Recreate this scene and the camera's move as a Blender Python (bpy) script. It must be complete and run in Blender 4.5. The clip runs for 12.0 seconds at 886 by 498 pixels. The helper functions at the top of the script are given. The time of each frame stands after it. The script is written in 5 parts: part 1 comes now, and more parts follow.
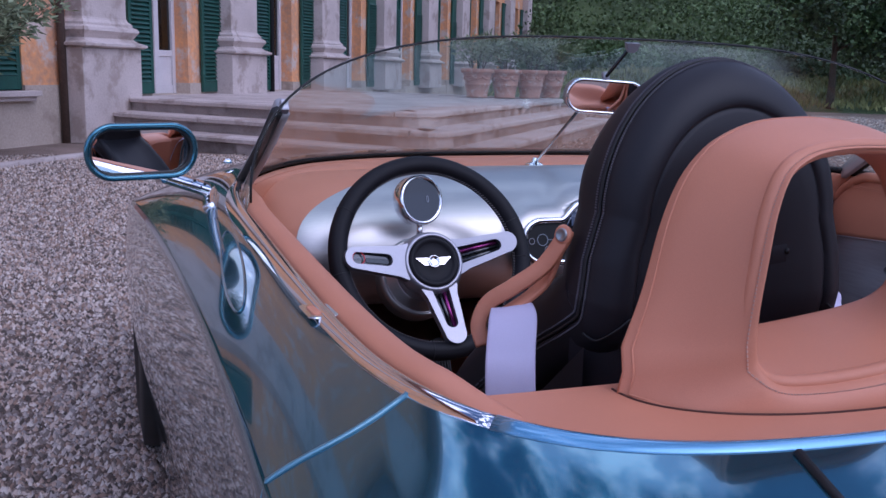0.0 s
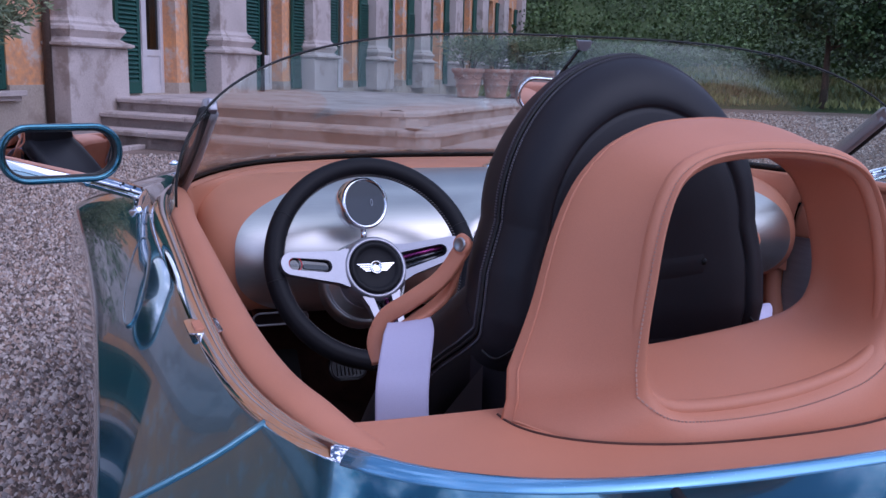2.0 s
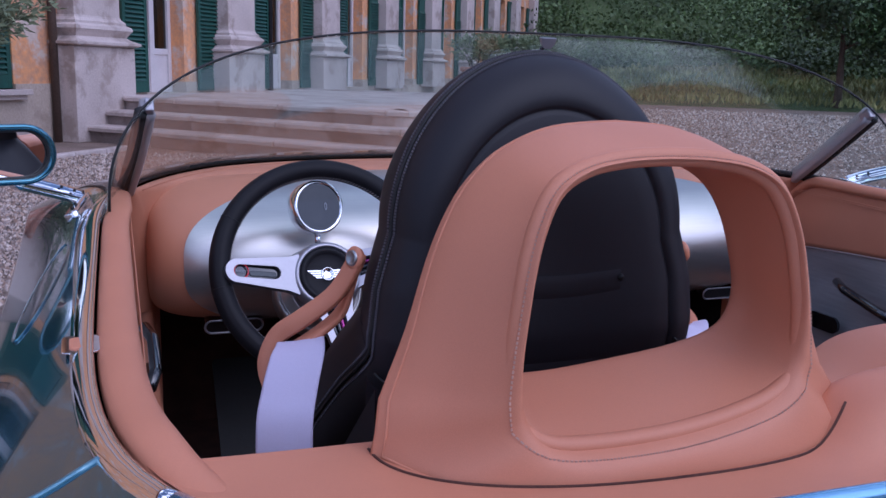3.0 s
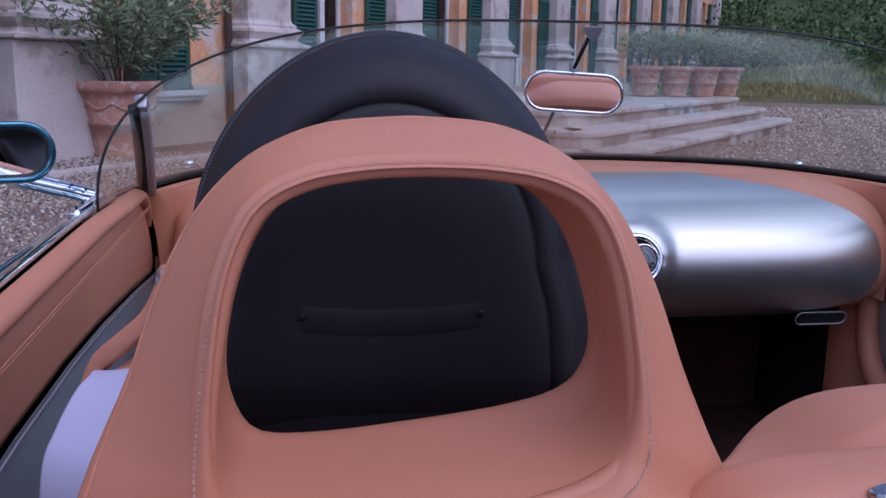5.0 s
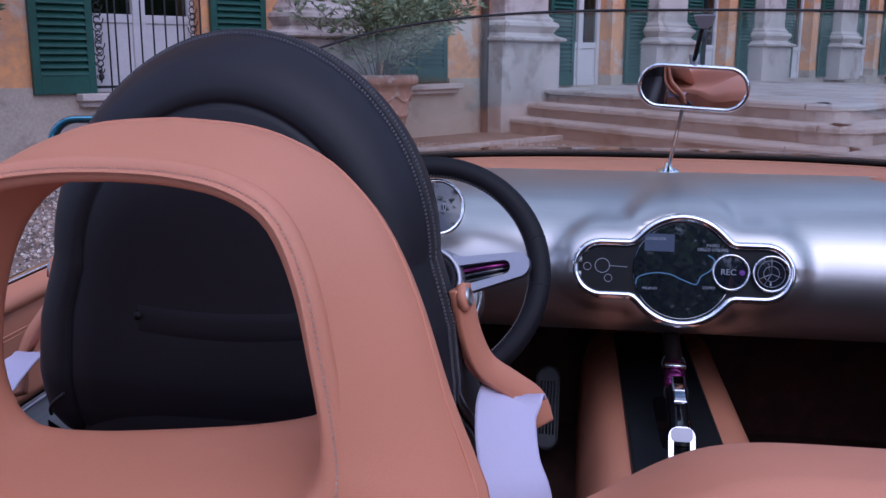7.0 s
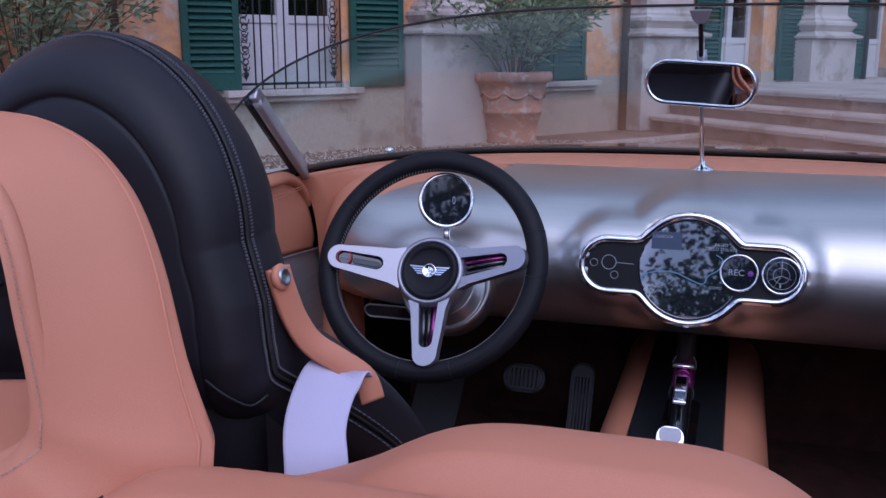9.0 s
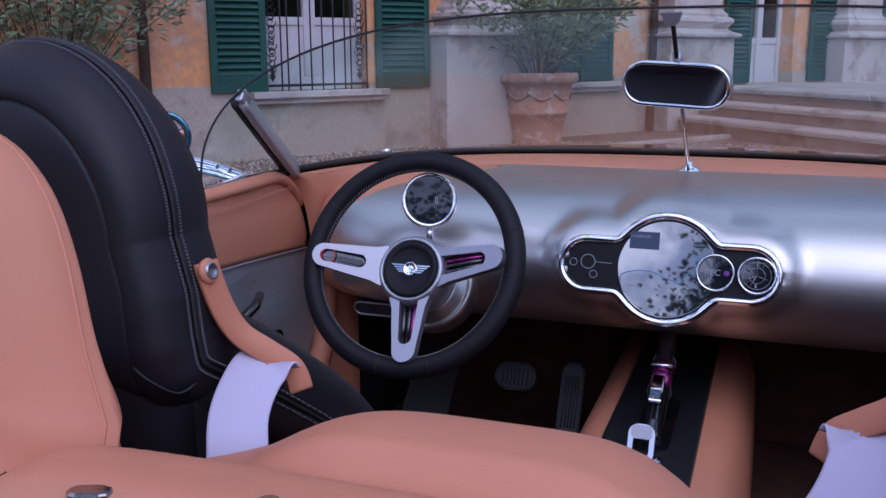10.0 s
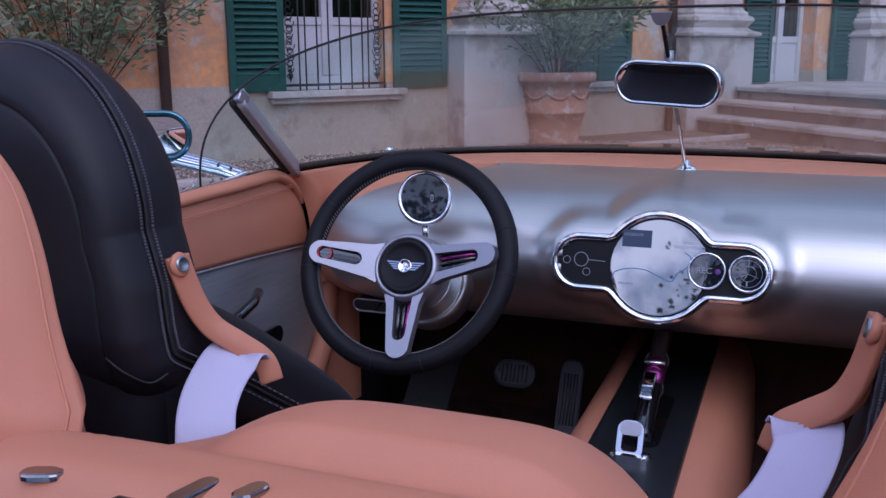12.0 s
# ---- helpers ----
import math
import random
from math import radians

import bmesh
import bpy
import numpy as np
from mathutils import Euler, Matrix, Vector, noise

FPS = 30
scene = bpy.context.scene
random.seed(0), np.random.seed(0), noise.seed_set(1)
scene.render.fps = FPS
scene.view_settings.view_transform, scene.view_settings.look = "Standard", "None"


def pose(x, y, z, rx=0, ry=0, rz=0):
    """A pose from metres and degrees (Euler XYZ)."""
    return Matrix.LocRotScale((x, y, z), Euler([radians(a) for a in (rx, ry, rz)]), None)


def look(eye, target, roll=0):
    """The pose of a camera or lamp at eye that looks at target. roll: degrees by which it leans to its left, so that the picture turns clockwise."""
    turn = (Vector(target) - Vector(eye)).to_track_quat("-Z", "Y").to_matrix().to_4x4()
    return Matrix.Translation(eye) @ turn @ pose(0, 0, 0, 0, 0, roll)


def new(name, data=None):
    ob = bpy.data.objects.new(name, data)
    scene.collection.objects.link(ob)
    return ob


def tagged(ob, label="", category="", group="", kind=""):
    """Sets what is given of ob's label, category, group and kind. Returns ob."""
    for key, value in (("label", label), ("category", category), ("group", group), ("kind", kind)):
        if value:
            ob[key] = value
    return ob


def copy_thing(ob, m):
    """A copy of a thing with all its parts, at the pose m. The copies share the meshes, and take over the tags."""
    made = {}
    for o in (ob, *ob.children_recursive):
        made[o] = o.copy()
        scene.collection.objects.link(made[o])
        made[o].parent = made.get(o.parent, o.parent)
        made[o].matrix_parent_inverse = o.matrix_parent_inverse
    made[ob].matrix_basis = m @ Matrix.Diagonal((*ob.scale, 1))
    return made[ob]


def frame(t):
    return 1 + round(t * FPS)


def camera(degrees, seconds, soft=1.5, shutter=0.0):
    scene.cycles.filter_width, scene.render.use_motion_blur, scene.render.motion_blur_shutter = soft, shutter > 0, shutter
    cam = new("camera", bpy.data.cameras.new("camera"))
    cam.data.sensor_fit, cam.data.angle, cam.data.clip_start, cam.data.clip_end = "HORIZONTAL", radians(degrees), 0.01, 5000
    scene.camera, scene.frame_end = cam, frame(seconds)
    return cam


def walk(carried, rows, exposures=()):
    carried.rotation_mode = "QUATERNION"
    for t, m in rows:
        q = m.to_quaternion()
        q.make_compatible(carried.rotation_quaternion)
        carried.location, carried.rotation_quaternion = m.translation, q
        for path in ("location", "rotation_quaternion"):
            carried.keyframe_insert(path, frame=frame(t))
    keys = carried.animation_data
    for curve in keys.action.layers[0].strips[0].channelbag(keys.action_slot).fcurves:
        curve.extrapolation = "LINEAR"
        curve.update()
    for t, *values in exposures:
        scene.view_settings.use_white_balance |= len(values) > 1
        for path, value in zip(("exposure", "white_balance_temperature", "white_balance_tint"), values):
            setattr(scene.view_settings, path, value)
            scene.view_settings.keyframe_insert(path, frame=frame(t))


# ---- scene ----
cam = camera(51.7, 12.0)
PATH = [
    (0, (-0.946, 0.089, 1.088), (-0.263, 1.929, 0.703), 1.5),
    (0.5, (-0.936, 0.091, 1.088), (-0.251, 1.93, 0.702), 1.5),
    (1, (-0.916, 0.097, 1.087), (-0.227, 1.935, 0.702), 1.6),
    (1.5, (-0.884, 0.105, 1.088), (-0.193, 1.942, 0.703), 1.5),
    (2, (-0.837, 0.115, 1.088), (-0.146, 1.952, 0.703), 1.5),
    (2.5, (-0.785, 0.128, 1.089), (-0.099, 1.967, 0.703), 1.6),
    (3, (-0.721, 0.143, 1.09), (-0.058, 1.99, 0.702), 1.5),
    (5, (-0.447, 0.214, 1.085), (-0.152, 2.152, 0.689), 1.0),
    (5.5, (-0.383, 0.231, 1.084), (-0.228, 2.184, 0.685), 0.8),
    (6, (-0.315, 0.237, 1.088), (-0.347, 2.194, 0.678), 0.6),
    (6.5, (-0.249, 0.246, 1.088), (-0.426, 2.195, 0.675), 0.5),
    (7, (-0.175, 0.252, 1.091), (-0.455, 2.188, 0.673), 0.3),
    (7.5, (-0.109, 0.254, 1.092), (-0.476, 2.175, 0.673), 0.1),
    (9.5, (0.109, 0.264, 1.092), (-0.535, 2.109, 0.668), -0.2),
    (10, (0.149, 0.264, 1.094), (-0.517, 2.101, 0.672), -0.3),
    (10.5, (0.172, 0.264, 1.094), (-0.511, 2.095, 0.67), -0.3),
    (11, (0.19, 0.263, 1.095), (-0.507, 2.089, 0.671), -0.3),
    (11.5, (0.196, 0.263, 1.095), (-0.509, 2.086, 0.671), -0.3),
    (12, (0.196, 0.263, 1.094), (-0.513, 2.085, 0.671), -0.4),
]
walk(cam, [(t, look(eye, target, roll)) for t, eye, target, roll in PATH], exposures=[(0.0, -0.13, 5000, 24), (12.0, -0.13, 5000, 24)])

# ---------------------------------------------------------------- light
GZ = 0.06  # height of the gravel yard

world = bpy.data.worlds.new("sky")
scene.world = world
world.use_nodes = True
wn = world.node_tree.nodes
sky = wn.new("ShaderNodeTexSky")
sky.sky_type, sky.sun_disc = "NISHITA", False
sky.sun_elevation, sky.sun_rotation = radians(48), radians(150)
sky.air_density, sky.dust_density, sky.ozone_density = 1.0, 3.0, 1.5
wn["Background"].inputs["Strength"].default_value = 0.12
cloud = wn.new("ShaderNodeTexNoise")
cloud.inputs["Scale"].default_value, cloud.inputs["Detail"].default_value, cloud.inputs["Roughness"].default_value = 4.5, 8, 0.58
place = wn.new("ShaderNodeTexCoord")
world.node_tree.links.new(place.outputs["Generated"], cloud.inputs["Vector"])
cover = wn.new("ShaderNodeMapRange")
cover.inputs["From Min"].default_value, cover.inputs["From Max"].default_value = 0.49, 0.58
world.node_tree.links.new(cloud.outputs["Fac"], cover.inputs["Value"])
veil = wn.new("ShaderNodeMix")
veil.data_type = "RGBA"
shade = wn.new("ShaderNodeTexNoise")
shade.inputs["Scale"].default_value, shade.inputs["Detail"].default_value = 15.0, 6
world.node_tree.links.new(place.outputs["Generated"], shade.inputs["Vector"])
body = wn.new("ShaderNodeMapRange")
body.inputs["From Min"].default_value, body.inputs["From Max"].default_value = 0.43, 0.57
world.node_tree.links.new(shade.outputs["Fac"], body.inputs["Value"])
tone = wn.new("ShaderNodeMix")
tone.data_type = "RGBA"
tone.inputs["A"].default_value, tone.inputs["B"].default_value = (8.0, 8.4, 10.5, 1), (19.0, 18.4, 18.6, 1)
world.node_tree.links.new(body.outputs[0], tone.inputs["Factor"])
world.node_tree.links.new(tone.outputs["Result"], veil.inputs["B"])
world.node_tree.links.new(cover.outputs[0], veil.inputs["Factor"])
world.node_tree.links.new(sky.outputs[0], veil.inputs["A"])
world.node_tree.links.new(veil.outputs["Result"], wn["Background"].inputs["Color"])
sun = new("sun", bpy.data.lights.new("sun", "SUN"))
sun.data.energy, sun.data.angle, sun.data.color = 0.7, radians(60), (1.0, 0.95, 0.9)
sun.matrix_world = look((4, -6, 9), (0, 1, 0))
scene.view_settings.exposure = 0.0


# ---------------------------------------------------------------- materials
def mat(name, base, rough=0.5, metal=0.0, spread=0.12, scale=6.0, fine=60.0, bump=0.1, coat=0.0, second=None, stretch=(1, 1, 1), rough_spread=0.1, spec=0.5, worn=None):
    m = bpy.data.materials.new(name)
    m.use_nodes = True
    nt = m.node_tree
    bsdf = nt.nodes["Principled BSDF"]
    bsdf.inputs["Metallic"].default_value = metal
    bsdf.inputs["Coat Weight"].default_value = coat
    bsdf.inputs["Coat Roughness"].default_value = 0.02
    bsdf.inputs["Specular IOR Level"].default_value = spec
    tc = nt.nodes.new("ShaderNodeTexCoord")
    mp = nt.nodes.new("ShaderNodeMapping")
    mp.inputs["Scale"].default_value = stretch
    nt.links.new(tc.outputs["Object"], mp.inputs["Vector"])
    big = nt.nodes.new("ShaderNodeTexNoise")
    big.inputs["Scale"].default_value, big.inputs["Detail"].default_value = scale, 4
    small = nt.nodes.new("ShaderNodeTexNoise")
    small.inputs["Scale"].default_value, small.inputs["Detail"].default_value = fine, 3
    for t in (big, small):
        nt.links.new(mp.outputs[0], t.inputs["Vector"])
    add = nt.nodes.new("ShaderNodeMath")
    add.operation = "ADD"
    nt.links.new(big.outputs["Fac"], add.inputs[0])
    nt.links.new(small.outputs["Fac"], add.inputs[1])
    ramp = nt.nodes.new("ShaderNodeMapRange")
    ramp.inputs["From Min"].default_value, ramp.inputs["From Max"].default_value = 0.7, 1.3
    nt.links.new(add.outputs[0], ramp.inputs["Value"])
    mix = nt.nodes.new("ShaderNodeMix")
    mix.data_type = "RGBA"
    other = second or tuple(c * (1 - 2 * spread) for c in base)
    mix.inputs["A"].default_value = (*other, 1)
    mix.inputs["B"].default_value = (*(min(1, c * (1 + spread)) for c in base), 1)
    nt.links.new(ramp.outputs[0], mix.inputs["Factor"])
    colour = mix.outputs["Result"]
    if worn:
        patch = nt.nodes.new("ShaderNodeTexNoise")
        patch.inputs["Scale"].default_value, patch.inputs["Detail"].default_value, patch.inputs["Roughness"].default_value = scale * 1.7, 8, 0.65
        nt.links.new(mp.outputs[0], patch.inputs["Vector"])
        pr = nt.nodes.new("ShaderNodeMapRange")
        pr.inputs["From Min"].default_value, pr.inputs["From Max"].default_value = 0.52, 0.62
        nt.links.new(patch.outputs["Fac"], pr.inputs["Value"])
        m2 = nt.nodes.new("ShaderNodeMix")
        m2.data_type = "RGBA"
        m2.inputs["B"].default_value = (*worn, 1)
        nt.links.new(pr.outputs[0], m2.inputs["Factor"])
        nt.links.new(colour, m2.inputs["A"])
        colour = m2.outputs["Result"]
    nt.links.new(colour, bsdf.inputs["Base Color"])
    rr = nt.nodes.new("ShaderNodeMapRange")
    rr.inputs["To Min"].default_value, rr.inputs["To Max"].default_value = max(0.0, rough - rough_spread / 2), min(1, rough + rough_spread / 2)
    nt.links.new(small.outputs["Fac"], rr.inputs["Value"])
    nt.links.new(rr.outputs[0], bsdf.inputs["Roughness"])
    if bump:
        b = nt.nodes.new("ShaderNodeBump")
        b.inputs["Strength"].default_value, b.inputs["Distance"].default_value = bump, 0.3 / fine
        nt.links.new(small.outputs["Fac"], b.inputs["Height"])
        nt.links.new(b.outputs[0], bsdf.inputs["Normal"])
    return m


def glass_mat(name, tint, gloss=0.02):
    m = bpy.data.materials.new(name)
    m.use_nodes = True
    nt = m.node_tree
    nt.nodes.remove(nt.nodes["Principled BSDF"])
    tr, gl, mx, lw, pw, ma = (nt.nodes.new("ShaderNode" + k) for k in ("BsdfTransparent", "BsdfGlossy", "MixShader", "LayerWeight", "Math", "Math"))
    tr.inputs["Color"].default_value = (*tint, 1)
    gl.inputs["Roughness"].default_value = gloss
    lw.inputs["Blend"].default_value = 0.5
    pw.operation, ma.operation = "POWER", "MULTIPLY_ADD"
    pw.inputs[1].default_value, ma.inputs[1].default_value, ma.inputs[2].default_value = 5.0, 0.9, 0.045
    nt.links.new(lw.outputs["Facing"], pw.inputs[0])
    nt.links.new(pw.outputs[0], ma.inputs[0])
    nt.links.new(ma.outputs[0], mx.inputs[0])
    nt.links.new(tr.outputs[0], mx.inputs[1])
    nt.links.new(gl.outputs[0], mx.inputs[2])
    nt.links.new(mx.outputs[0], nt.nodes["Material Output"].inputs["Surface"])
    return m


def glow_mat(name, colour, strength):
    m = bpy.data.materials.new(name)
    m.use_nodes = True
    b = m.node_tree.nodes["Principled BSDF"]
    b.inputs["Base Color"].default_value = (0.01, 0.01, 0.012, 1)
    b.inputs["Emission Color"].default_value = (*colour, 1)
    b.inputs["Emission Strength"].default_value = strength
    return m


TAN = mat("tan leather", (0.57, 0.232, 0.129), 0.55, 0, 0.05, 5, 2200, 0.06, second=(0.485, 0.191, 0.105))
BLACK_LEATHER = mat("black leather", (0.0100, 0.0090, 0.0125), 0.54, 0, 0.15, 6, 900, 0.08, spec=0.36)
WHEEL_LEATHER = mat("smooth black wheel leather", (0.008, 0.007, 0.0095), 0.6, 0, 0.15, 6, 900, 0.06, spec=0.26)
PAINT = mat("teal car paint", (0.044, 0.168, 0.230), 0.1, 0.8, 0.03, 2, 900, 0.0, coat=1.0)
# Lighter copy of the teal paint, with the door edge's highlight in its colour.
PAINT_EDGE_SHEEN = mat("teal paint with an edge highlight in its colour", (0.10, 0.25, 0.33), 0.3, 0.5, 0.03, 2, 900, 0.0, coat=1.0)
# Paler blue copy of the teal paint; the reflected sky is painted in.
PAINT_SKY_SHEEN = mat("teal paint with reflected sky in its colour", (0.15, 0.36, 0.56), 0.25, 0.6, 0.03, 2, 900, 0.0, coat=1.0)
CHROME = mat("chrome", (0.85, 0.85, 0.87), 0.05, 1, 0.02, 3, 50, 0, rough_spread=0.03)
BRUSHED = mat("brushed aluminium", (0.55, 0.528, 0.508), 0.37, 1, 0.035, 3, 420, 0.035, stretch=(0.03, 1, 1), rough_spread=0.09)
DOOR_METAL = mat("dark brushed aluminium", (0.40, 0.41, 0.42), 0.5, 0.55, 0.08, 3, 200, 0.06, stretch=(1, 0.05, 1), rough_spread=0.16)
SATIN = mat("satin silver", (0.40, 0.39, 0.425), 0.42, 0.85, 0.03, 5, 200, 0.0)
PILLAR_METAL = mat("satin grey pillar metal", (0.40, 0.39, 0.40), 0.42, 0.35, 0.04, 5, 200, 0.0)
STEEL = mat("dull stud steel", (0.34, 0.36, 0.37), 0.32, 0.9, 0.05, 20, 200, 0.0)
RUBBER = mat("black rubber", (0.012, 0.012, 0.012), 0.6, 0, 0.2, 8, 120, 0.1)
GLOSS_BLACK = mat("gloss black", (0.008, 0.008, 0.009), 0.06, 0, 0.1, 5, 60, 0, coat=1.0, rough_spread=0.02)
BLACK_METAL = mat("dark console metal", (0.05, 0.055, 0.06), 0.35, 0.7, 0.15, 5, 200, 0.05, stretch=(1, 0.05, 1))
BELT = mat("pale lavender seat belt webbing", (0.52, 0.48, 0.62), 0.7, 0, 0.03, 8, 900, 0.2)
THREAD = mat("pale stitching thread", (0.46, 0.27, 0.20), 0.8, 0, 0.1, 30, 300, 0)
THREAD_PALE = mat("pale wheel thread", (0.32, 0.28, 0.27), 0.8, 0, 0.1, 30, 300, 0)
THREAD_GREY = mat("grey stitching thread", (0.12, 0.115, 0.13), 0.8, 0, 0.1, 30, 300, 0)
BROWN_CARPET = mat("brown carpet", (0.075, 0.030, 0.020), 0.95, 0, 0.25, 20, 500, 0.5)
GAP_SHADE = mat("near-black gap shade", (0.012, 0.010, 0.010), 0.95, 0, 0.3, 20, 500, 0.5)
MIRROR = mat("mirror", (0.92, 0.92, 0.92), 0.01, 1, 0.0, 3, 50, 0, rough_spread=0.0)
GLASS = glass_mat("green tinted windscreen glass", (0.93, 0.985, 0.965))
PANE = glass_mat("window pane", (0.5, 0.52, 0.5))
SCREEN = mat("dark display glass", (0.012, 0.014, 0.02), 0.02, 0, 0.0, 5, 60, 0, coat=1.0, rough_spread=0.0, spec=1.0)
SCREEN.node_tree.nodes["Principled BSDF"].inputs["Coat IOR"].default_value = 2.45
PURPLE = mat("purple anodised metal", (0.30, 0.05, 0.20), 0.25, 0.9, 0.05, 10, 100, 0)
POD_BLACK = mat("smooth black display frame", (0.010, 0.010, 0.011), 0.45, 0, 0.1, 5, 60, 0, spec=0.25)
PEDAL = mat("dark grey pedal rubber", (0.06, 0.06, 0.065), 0.45, 0.3, 0.1, 8, 90, 0.1)
SMOKED = mat("smoked chrome", (0.42, 0.38, 0.36), 0.16, 1, 0.05, 8, 60, 0)
DIAL_GLASS = mat("speedometer glass", (0.012, 0.014, 0.02), 0.02, 0, 0.0, 5, 60, 0, coat=1.0, rough_spread=0.0)
RED = mat("red ring enamel", (0.5, 0.02, 0.03), 0.3, 0, 0.05, 10, 100, 0)
LIT_WHITE = glow_mat("lit white display marks", (0.8, 0.85, 1.0), 0.24)
LIT_BLUE = glow_mat("lit blue display line", (0.22, 0.50, 0.8), 0.30)
LIT_PURPLE = glow_mat("lit purple display dot", (0.35, 0.1, 0.55), 0.3)
LIT_PANEL = glow_mat("lit blue display panel", (0.14, 0.22, 0.42), 0.16)
GRAVEL = mat("gravel", (0.24, 0.18, 0.15), 0.95, 0, 0.35, 1.2, 70, 1.0, second=(0.13, 0.10, 0.082), spec=0.1)
STONE = mat("pale granite", (0.56, 0.48, 0.45), 0.8, 0, 0.08, 1.3, 70, 0.4, second=(0.42, 0.35, 0.32), worn=(0.36, 0.29, 0.255))
PLINTH = mat("beige plaster", (0.46, 0.38, 0.315), 0.9, 0, 0.1, 1.3, 40, 0.3, second=(0.37, 0.30, 0.245), worn=(0.31, 0.245, 0.20))
ORANGE = mat("weathered ochre plaster", (0.76, 0.35, 0.135), 0.9, 0, 0.05, 1.4, 14, 0.4, second=(0.48, 0.27, 0.17), worn=(0.56, 0.46, 0.39))
GREEN = mat("green shutter paint", (0.014, 0.075, 0.055), 0.5, 0, 0.15, 4, 50, 0.1)
WHITE = mat("white door paint", (0.62, 0.58, 0.59), 0.5, 0, 0.05, 4, 50, 0.05)
IRON = mat("dark wrought iron", (0.02, 0.02, 0.022), 0.5, 0.5, 0.2, 20, 80, 0.2)
PIPE_BROWN = mat("brown drainpipe", (0.10, 0.065, 0.05), 0.6, 0, 0.2, 6, 50, 0.2)
TERRACOTTA = mat("terracotta", (0.45, 0.22, 0.155), 0.85, 0, 0.12, 6, 70, 0.3, second=(0.30, 0.15, 0.115), worn=(0.50, 0.37, 0.31))
BARK = mat("grey bark", (0.10, 0.075, 0.055), 0.9, 0, 0.3, 8, 60, 0.8, stretch=(1, 1, 0.3))
ROOM_GLOOM = mat("near-black room gloom", (0.02, 0.018, 0.016), 0.9, 0, 0.2, 2, 30, 0)


def leaf_mat(name, dark, light, patch=0.0, low=0.4):
    """Colour varies from leaf to leaf, and with patch also from clump to clump."""
    m = bpy.data.materials.new(name)
    m.use_nodes = True
    nt = m.node_tree
    b = nt.nodes["Principled BSDF"]
    b.inputs["Roughness"].default_value = 0.6
    geo = nt.nodes.new("ShaderNodeNewGeometry")
    mix = nt.nodes.new("ShaderNodeMix")
    mix.data_type = "RGBA"
    mix.inputs["A"].default_value, mix.inputs["B"].default_value = (*dark, 1), (*light, 1)
    nt.links.new(geo.outputs["Random Per Island"], mix.inputs["Factor"])
    colour = mix.outputs["Result"]
    if patch:
        tc, big, span, dim = (nt.nodes.new("ShaderNode" + k) for k in ("TexCoord", "TexNoise", "MapRange", "Mix"))
        big.inputs["Scale"].default_value, big.inputs["Detail"].default_value = patch, 5
        nt.links.new(tc.outputs["Object"], big.inputs["Vector"])
        span.inputs["From Min"].default_value, span.inputs["From Max"].default_value = 0.38, 0.62
        span.inputs["To Min"].default_value, span.inputs["To Max"].default_value = low, 1.3
        nt.links.new(big.outputs["Fac"], span.inputs["Value"])
        dim.data_type, dim.blend_type = "RGBA", "MULTIPLY"
        dim.inputs["Factor"].default_value = 1.0
        nt.links.new(colour, dim.inputs["A"])
        nt.links.new(span.outputs[0], dim.inputs["B"])
        colour = dim.outputs["Result"]
    nt.links.new(colour, b.inputs["Base Color"])
    return m


def pebble_mat(name, stops):
    """One of several stone colours to each pebble."""
    m = bpy.data.materials.new(name)
    m.use_nodes = True
    nt = m.node_tree
    b = nt.nodes["Principled BSDF"]
    b.inputs["Roughness"].default_value = 0.85
    geo, ramp = nt.nodes.new("ShaderNodeNewGeometry"), nt.nodes.new("ShaderNodeValToRGB")
    ramp.color_ramp.interpolation = "CONSTANT"
    for k, c in enumerate(stops):
        e = ramp.color_ramp.elements[k] if k < 2 else ramp.color_ramp.elements.new(k / len(stops))
        e.position, e.color = k / len(stops), (*c, 1)
    nt.links.new(geo.outputs["Random Per Island"], ramp.inputs["Fac"])
    nt.links.new(ramp.outputs["Color"], b.inputs["Base Color"])
    return m


OLEANDER = leaf_mat("oleander leaves", (0.09, 0.125, 0.065), (0.29, 0.34, 0.19))
LEAVES = leaf_mat("tree leaves", (0.022, 0.050, 0.016), (0.075, 0.135, 0.04), 0.9)
HILL_LEAVES = leaf_mat("hillside bushes", (0.05, 0.088, 0.026), (0.105, 0.165, 0.05), 0.3, 0.5)
GRASS = leaf_mat("long grass", (0.15, 0.165, 0.05), (0.33, 0.33, 0.13), 0.5, 0.7)


# ---------------------------------------------------------------- building helpers
def mesh_from(verts, faces, smooth=True):
    me = bpy.data.meshes.new("mesh")
    me.from_pydata([tuple(v) for v in verts], [], faces)
    me.validate()
    if smooth:
        for p in me.polygons:
            p.use_smooth = True
    me.update()
    return me


def finish(me, bm):
    bmesh.ops.recalc_face_normals(bm, faces=bm.faces)
    bm.to_mesh(me)
    bm.free()


ORIGIN = {}


def thing(name, place, label, category, group="", kind=""):
    ob = new(name)
    ob.empty_display_size = 0.1
    ob.matrix_basis = Matrix.Translation(place)
    ORIGIN[ob.name] = Vector(place)
    return tagged(ob, label, category, group, kind)


def hang(ob, parent, label=""):
    """Makes ob a child of parent; its mesh stays at its world place."""
    ob.parent = parent
    if parent.name in ORIGIN:
        ob.matrix_parent_inverse = Matrix.Translation(-ORIGIN[parent.name])
    if label:
        tagged(ob, label)
    return ob


